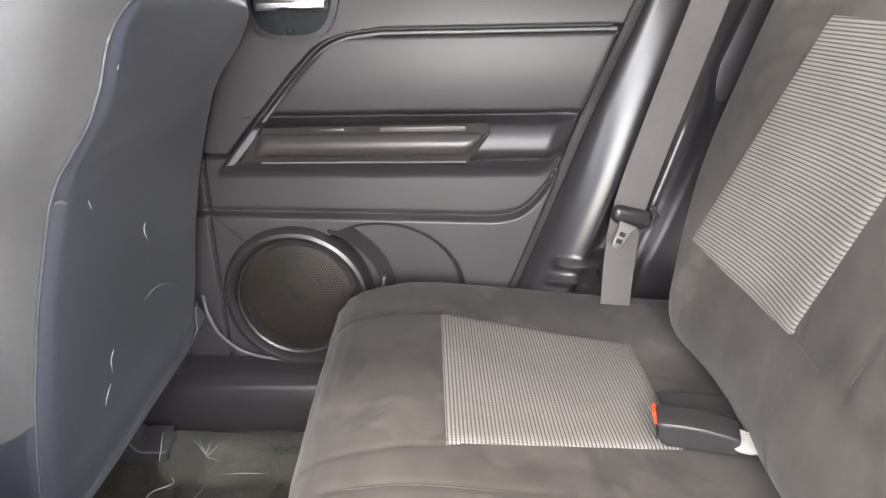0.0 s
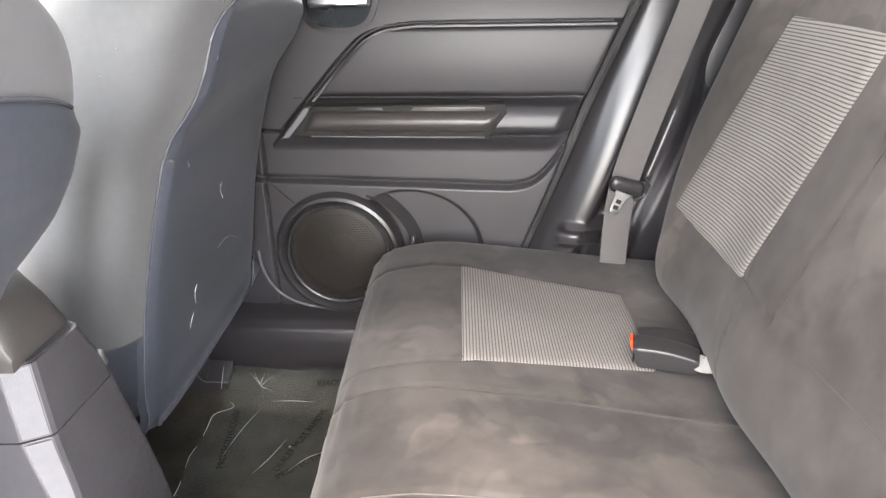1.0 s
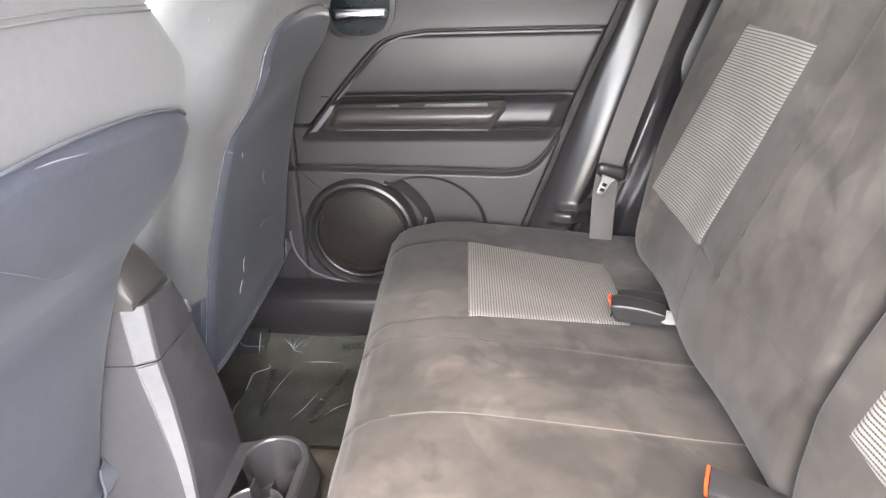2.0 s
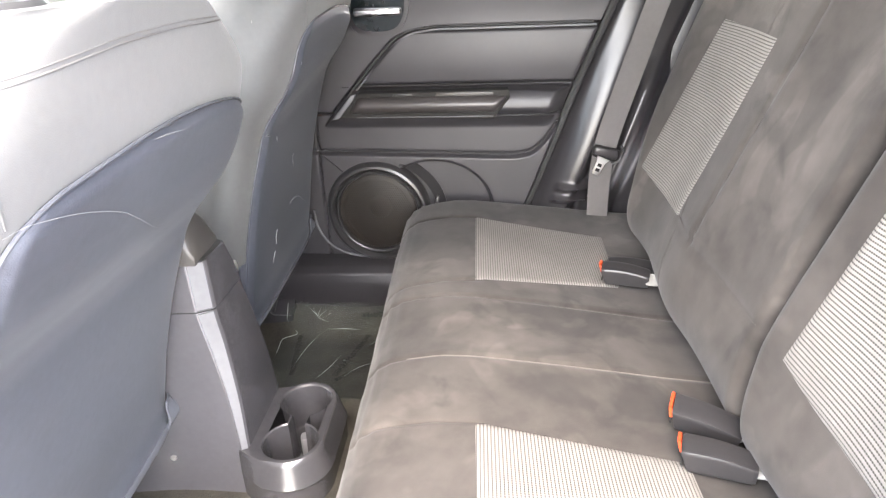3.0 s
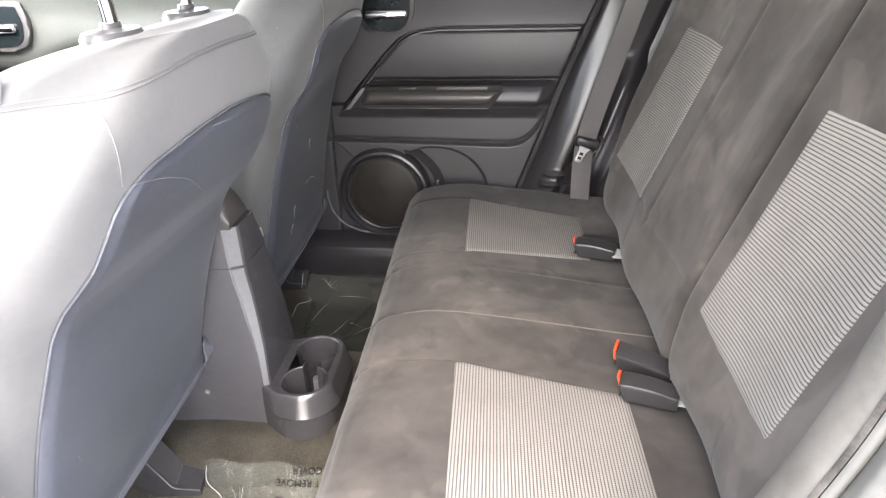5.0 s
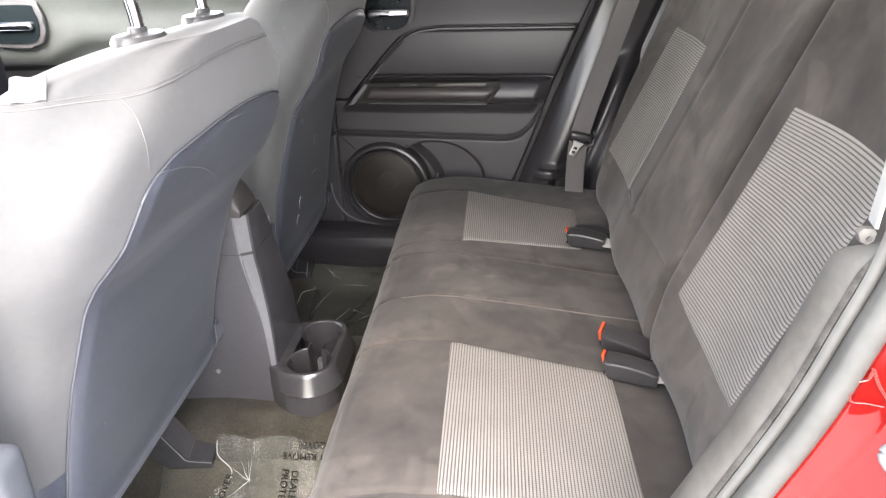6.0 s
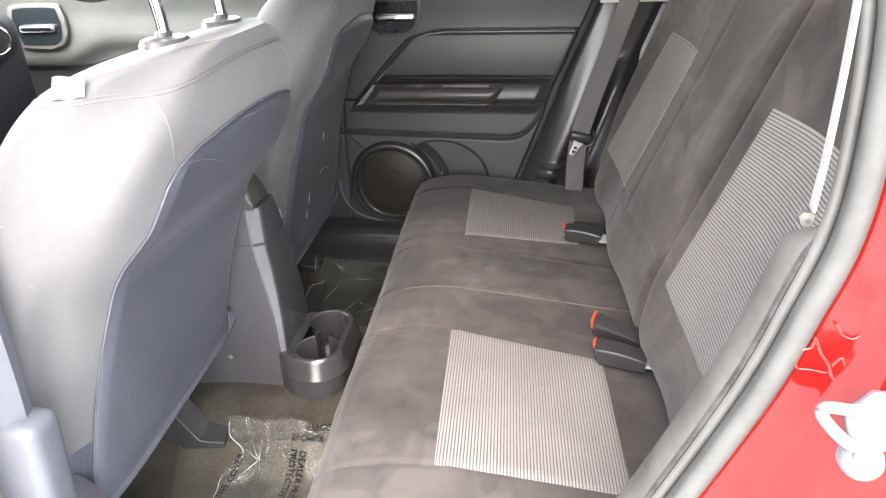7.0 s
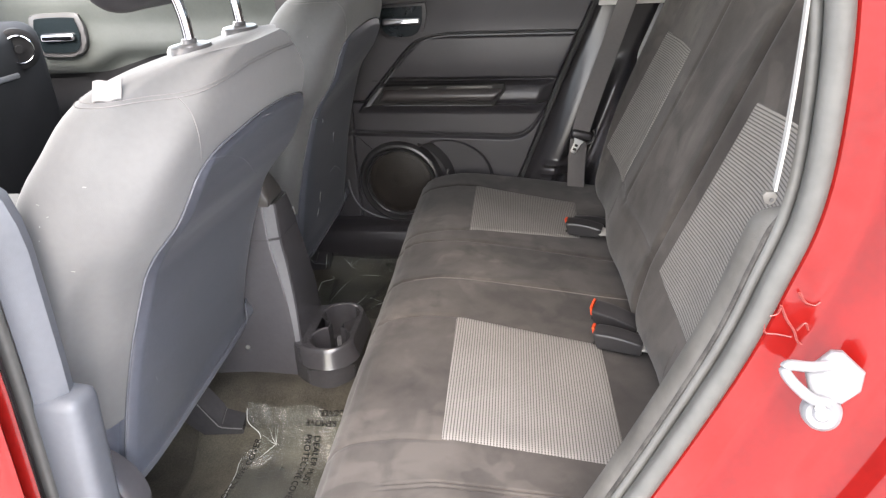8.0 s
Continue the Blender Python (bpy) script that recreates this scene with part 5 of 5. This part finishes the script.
part("hole", prism([(0.0018 * math.cos(k), 0.0018 * math.sin(k)) for k in [2 * math.pi * i / 14 for i in range(14)]], lambda a, b, d: Vector((0.317 + a, -0.6874 - d, 1.197 + b)), 0.0006), RUBBER_DARK, stop)

# near centre pillar
bp = thing("pillar_b_near", "grey centre pillar trim with rubber seal and red sill edge", "pillar trim", kind="structure")
def bp_fn(u, v):
    z = 0.42 + 1.1 * u
    xe = table(z, [(0.42, -0.475), (0.80, -0.438), (1.00, -0.424), (1.15, -0.418), (1.19, -0.428), (1.22, -0.460), (1.50, -0.50)])
    prof = [(-0.12, -0.62), (-0.02, -0.62), (0.012, -0.626), (0.030, -0.638), (0.034, -0.652), (0.022, -0.666), (0.004, -0.672)]
    o, y = prof[min(int(round(v * 6)), 6)]
    return (xe + o, y, z)


part("trim", grid(bp_fn, 40, 6, back=(-0.01, 0.012, 0)), PILLAR_GREY, bp)
part("trim_block", rbox(0.075, 0.05, 0.40, 0.014, 3, pose(-0.428, -0.650, 0.760, 0, 5, 0)), PILLAR_GREY, bp)
def strip(o, y, r):
    return tube([(table(z, [(0.30, -0.485), (0.42, -0.475), (0.80, -0.438), (1.00, -0.424), (1.16, -0.418), (1.50, -0.41)]) + o, y, z) for z in [0.32 + 1.2 * i / 24 for i in range(25)]], r, 12)


part("seal", strip(-0.004, -0.676, 0.008), RUBBER, bp)
part("seal_outer", strip(-0.022, -0.690, 0.013), RUBBER, bp)
part("gap", strip(-0.045, -0.690, 0.018), RUBBER_DARK, bp)
part("red_edge", grid(lambda u, v: (table(0.3 + 1.2 * u, [(0.30, -0.485), (0.42, -0.475), (0.80, -0.438), (1.00, -0.424), (1.16, -0.418), (1.50, -0.41)]) + [-0.045, -0.020, 0.010, 0.016, 0.006, -0.16][int(round(v * 5))], [-0.70, -0.712, -0.726, -0.734, -0.740, -0.745][int(round(v * 5))], 0.3 + 1.2 * u), 24, 5, back=(0.0, 0.02, 0)), RED, bp)

shell("sill_near", grid(lambda u, v: (-0.6 + 0.75 * u, [-0.50, -0.52, -0.54, -0.60, -0.66, -0.68, -0.70, -0.80][int(round(v * 7))], [0.44, 0.50, 0.515, 0.52, 0.515, 0.50, 0.47, 0.30][int(round(v * 7))]), 20, 7, back=(0, 0.02, -0.03)), PLASTIC, "charcoal near door sill trim", "sill trim")

# ---- front of the cabin ----
fd = thing("door_far_front", "closed grey front door trim with chrome release", "car door", kind="structure")
def fd_fn(u, v):
    x, z = -1.75 + 1.32 * u, 0.55 + 0.74 * v
    o = 0.03 * sstep(1.10, 1.14, z - 0.05 * sstep(-1.2, -1.05, x) + 0.05) + 0.02 * sstep(1.2, 1.29, z) + 0.04 * bump(z, 0.95, 0.06)
    return (x, 0.775 - o, z)


part("panel", grid(fd_fn, 50, 50, back=(0, 0.05, 0)), TRIM_LIT, fd)
part("lower_trim", grid(lambda u, v: Vector(fd_fn(u, v * (soft_table(-1.75 + 1.32 * u, [(-1.75, 1.065), (-1.15, 1.068), (-1.05, 1.09), (-0.95, 1.115), (-0.80, 1.128), (-0.4, 1.13)]) - 0.55) / 0.74)) - Vector((0, 0.006, 0)), 50, 40, back=(0, 0.004, 0)), DASH, fd, "dark lower trim and map pocket")
fbowl = [(q.x, q.y) for q in spline([(-1.3, 1.13, 0), (-1.19, 1.13, 0), (-1.16, 1.175, 0), (-1.165, 1.225, 0), (-1.18, 1.238, 0), (-1.29, 1.238, 0), (-1.31, 1.225, 0), (-1.315, 1.18, 0), (-1.3, 1.13, 0)], 4)][:-1]
part("handle_bezel", prism([(-1.24 + (a + 1.24) * 1.10, 1.184 + (b - 1.184) * 1.12) for a, b in fbowl], lambda a, b, d: Vector((a, 0.745 - d, b)), 0.014, 0.006, 3), COLLAR, fd, "satin grey handle surround")
part("handle_bowl", prism([(-1.24 + (a + 1.24) * 0.9, 1.184 + (b - 1.184) * 0.9) for a, b in fbowl], lambda a, b, d: Vector((a, 0.730 - d, b)), 0.002), BOWL, fd, "glossy black recess")
part("handle_lever", rbox(0.105, 0.016, 0.022, 0.008, 3, pose(-1.235, 0.722, 1.178)), CHROME, fd, "chrome door release lever")
dash = thing("dashboard", "charcoal dashboard with a round chrome-ringed air vent", "dashboard")
part("body", rbox(0.50, 1.30, 0.62, 0.05, 5, pose(-1.435, -0.045, 0.935)), DASH, dash)
def vent_place(a, b, d):
    """Face of the round vent, turned towards the cabin's middle."""
    k = radians(42)
    return Vector((-1.186 + a * math.sin(k) + d * math.cos(k), 0.478 + a * math.cos(k) - d * math.sin(k), 1.182 + b))


part("vent_pod", lathe([(0.052, -0.05), (0.052, 0.004), (0.046, 0.008), (0.036, 0.008)], vent_place, 40), DASH, dash, "grey vent surround")
vent = part("vent", lathe([(0.036, 0.004), (0.036, 0.012), (0.034, 0.014), (0.032, 0.012), (0.031, 0.004)], vent_place, 40), CHROME, dash, "round vent with chrome ring")
part("vent_core", lathe([(0.032, 0.006), (0.012, 0.010), (0.010, 0.014), (0.0, 0.014)], vent_place, 32), DASH, vent)
part("trim_strip", rbox(0.012, 0.30, 0.014, 0.004, 2, pose(-1.186, 0.30, 1.120)), SATIN, dash, "satin silver trim strip")
shell("windscreen_frame", rbox(0.05, 1.30, 0.06, 0.02, 2, pose(-1.02, 0, 1.57)), HEADLINER, "pale windscreen header trim", "roof trim")
shell("pillar_a_far", tube([(-1.75, 0.74, 1.15), (-1.02, 0.60, 1.58)], 0.035, 10), DASH, "dark front roof pillar", "pillar trim")
shell("pillar_a_near", tube([(-1.75, -0.72, 1.15), (-1.02, -0.60, 1.58)], 0.035, 10), DASH, "dark front roof pillar", "pillar trim")
shell("pillar_b_far_upper", rbox(0.10, 0.04, 0.45, 0.015, 2, pose(-0.43, 0.68, 1.42, 10, 4, 0)), HEADLINER, "pale upper centre pillar trim", "pillar trim")

# ---- protective films on the carpet ----
def film(x0, x1, y0, y1, seed, creases, notch, label):
    """A thin sheet draped on the carpet, with sharp folds along the given lines and one edge pulled in."""
    ob = thing("floor_film", label, "protective film")

    def fn(u, v):
        x, y = lerp(x0, x1, u), lerp(y0, y1, v)
        x += (0.006 * noise.noise(Vector((y * 14, seed, 0.3))) + notch[1] * bump(y, notch[0], 0.014)) * (1 - u) ** 2
        y += 0.007 * noise.noise(Vector((x * 11, seed, 7.3))) * (v * v + (1 - v) ** 2)
        warp = 0.03 * noise.noise(Vector((x * 12, y * 12, seed + 4)))
        cells = noise.voronoi(Vector((x * 11 + 0.4 * y * 11 + warp * 8, y * 8 - warp * 8, seed)))[0]
        h = 0.004 * noise.noise(Vector((x * 9, y * 9, seed))) + 0.012 * min(0.8, cells[0]) - 0.004
        ridge = 0.0
        for ax, ay, bx, by, amp in creases:
            dx, dy = bx - ax, by - ay
            k = ((x - ax) * dx + (y - ay) * dy) / (dx * dx + dy * dy)
            if -0.05 < k < 1.05:
                dist = abs((x - ax) * dy - (y - ay) * dx) / math.hypot(dx, dy)
                ridge = max(ridge, amp * max(0.0, 1 - dist / (0.007 + 0.006 * min(1.0, max(0.0, k)))) * (1 - 0.75 * k))
        e = min(u, 1 - u, v, 1 - v)
        h += ridge + 0.010 * sstep(0.06, 0.0, e) * max(0.0, 0.3 + noise.noise(Vector((x * 16, y * 16, seed + 9))))
        return (x, y, floor_z(x, y) + 0.016 + max(-0.004, h))

    part("sheet", grid(fn, 150, 150), FILM, ob, angle=70)
    # turned-up rim, its glint put into pale tubes
    for k, (v0, v1) in enumerate(((0.03, 0.22), (0.30, 0.47), (0.55, 0.80), (0.86, 0.98))):
        rim = [Vector(fn(0.004, lerp(v0, v1, i / 24))) + Vector((0, 0, 0.0012 + 0.002 * abs(noise.noise(Vector((i * 0.37, k, seed)))))) for i in range(25)]
        part("rim_fold", tube(rim, lambda t: 0.0002 + 0.0006 * math.sin(math.pi * t) ** 0.7, 6), FOLD_GLINT, ob, "bent rim, its glint put into the colour")
    # pale tubes along the folds; sky glints are put into their colour
    for ax, ay, bx, by, amp in creases[:5]:
        bx, by = lerp(ax, bx, 0.55), lerp(ay, by, 0.55)
        side = Vector((ay - by, bx - ax, 0)).normalized()
        line = []
        for k in range(15):
            x, y = lerp(ax, bx, k / 14), lerp(ay, by, k / 14)
            sway = side * 0.004 * noise.noise(Vector((x * 40, y * 40, seed))) * min(1.0, k / 4)
            line.append(Vector((x, y, floor_z(x, y) + 0.0165 + amp * (1 - 0.6 * k / 14))) + sway)
        part("fold", tube(line, lambda t: 0.0001 + 0.040 * amp * (1 - t) ** 1.5 * min(1.0, 0.3 + 5 * t), 6), FOLD_GLINT, ob, "sharp fold, its glint put into the colour")
    return ob


film_near = film(-0.436, -0.12, -0.545, -0.163, 5.0, [(-0.366, -0.22, -0.43, -0.189, 0.0157), (-0.366, -0.22, -0.408, -0.169, 0.017), (-0.366, -0.22, -0.38, -0.164, 0.0105), (-0.366, -0.22, -0.368, -0.167, 0.017), (-0.366, -0.22, -0.436, -0.257, 0.0157), (-0.366, -0.22, -0.372, -0.351, 0.0092), (-0.366, -0.22, -0.29, -0.235, 0.0065), (-0.3, -0.246, -0.345, -0.276, 0.0105), (-0.345, -0.261, -0.335, -0.351, 0.0078), (-0.25, -0.163, -0.2, -0.321, 0.0065)], (-0.209, 0.034), "clear printed protective film creased over the carpet")
film_far = film(-0.470, -0.14, 0.27, 0.604, 2.0, [(-0.388, 0.56, -0.435, 0.602, 0.014), (-0.388, 0.56, -0.418, 0.604, 0.012), (-0.388, 0.56, -0.38, 0.604, 0.014), (-0.388, 0.56, -0.345, 0.604, 0.01), (-0.388, 0.56, -0.342, 0.555, 0.01), (-0.388, 0.56, -0.41, 0.5, 0.008), (-0.388, 0.56, -0.46, 0.46, 0.006), (-0.34, 0.585, -0.16, 0.58, 0.009), (-0.27, 0.55, -0.36, 0.44, 0.008), (-0.24, 0.5, -0.33, 0.38, 0.009), (-0.3, 0.42, -0.22, 0.4, 0.009)], (0.53, 0.03), "clear printed protective film creased beside the far sill")


# long stretched folds of the far film, glints put into pale tubes
for line in (((-0.379, 0.522), (-0.397, 0.458), (-0.411, 0.391)),
             ((-0.311, 0.435), (-0.327, 0.383), (-0.347, 0.342)),
             ((-0.231, 0.412), (-0.264, 0.389), (-0.289, 0.354)),
             ((-0.363, 0.538), (-0.321, 0.541), (-0.284, 0.54))):
    q = spline([(x, y, floor_z(x, y) + 0.0275) for x, y in line], 6)
    part("fold", tube(q, lambda t: 0.0001 + 0.0004 * math.sin(math.pi * t) ** 2, 6), FOLD_GLINT, film_far, "sharp fold, its glint put into the colour")


def words(text, parent, x, y, rot, size, align="LEFT"):
    """Printed words laid along the surface of the carpet's slope."""
    cu = bpy.data.curves.new("words", "FONT")
    cu.body, cu.size, cu.align_x, cu.extrude = text, size, align, 0.0
    tmp = bpy.data.objects.new("words", cu)
    scene.collection.objects.link(tmp)
    bpy.context.view_layer.update()
    me = bpy.data.meshes.new_from_object(tmp)
    bpy.data.objects.remove(tmp)
    c, s = math.cos(radians(rot)), math.sin(radians(rot))
    run, reach = {0: y}, 0.25
    for sgn in (-1, 1):
        yy = y
        for k in range(1, int(reach / 0.001)):
            slope = (floor_z(x, yy + 0.0005) - floor_z(x, yy - 0.0005)) / 0.001
            yy += sgn * 0.001 / math.hypot(1.0, slope)
            run[sgn * k] = yy
    for v in me.vertices:
        a, b = v.co.x, v.co.y
        px, q = x + a * c - b * s, (a * s + b * c) / 0.001
        k = math.floor(q)
        py = lerp(run[k], run[k + 1], q - k)
        v.co = (px, py, floor_z(px, py) + 0.0275)
    me.materials.append(INK)
    ob = new("print", me)
    ob.parent = parent
    return ob


words("PROTECTIVE COVER", film_near, -0.285, -0.168, 180, 0.0165, "RIGHT")
words("DEALER MUST REMOVE", film_near, -0.311, -0.181, 180, 0.0165, "RIGHT")
words("DEALER MUST", film_near, -0.291, -0.200, -92, 0.0175)
words("PROTECTIVE COVER", film_near, -0.309, -0.199, -92, 0.0175)
words("PROTECTIVE COVER", film_near, -0.432, -0.36, 78, 0.0175)
words("PROTECTIVE COVER", film_far, -0.400, 0.36, 96, 0.0175)
words("DEALER MUST REMOVE", film_far, -0.305, 0.35, 74, 0.0175)
words("PROTECTIVE COVER", film_far, -0.300, 0.33, 48, 0.0175)
words("PROTECTIVE COVER", film_far, -0.205, 0.57, 178, 0.0165, "CENTER")
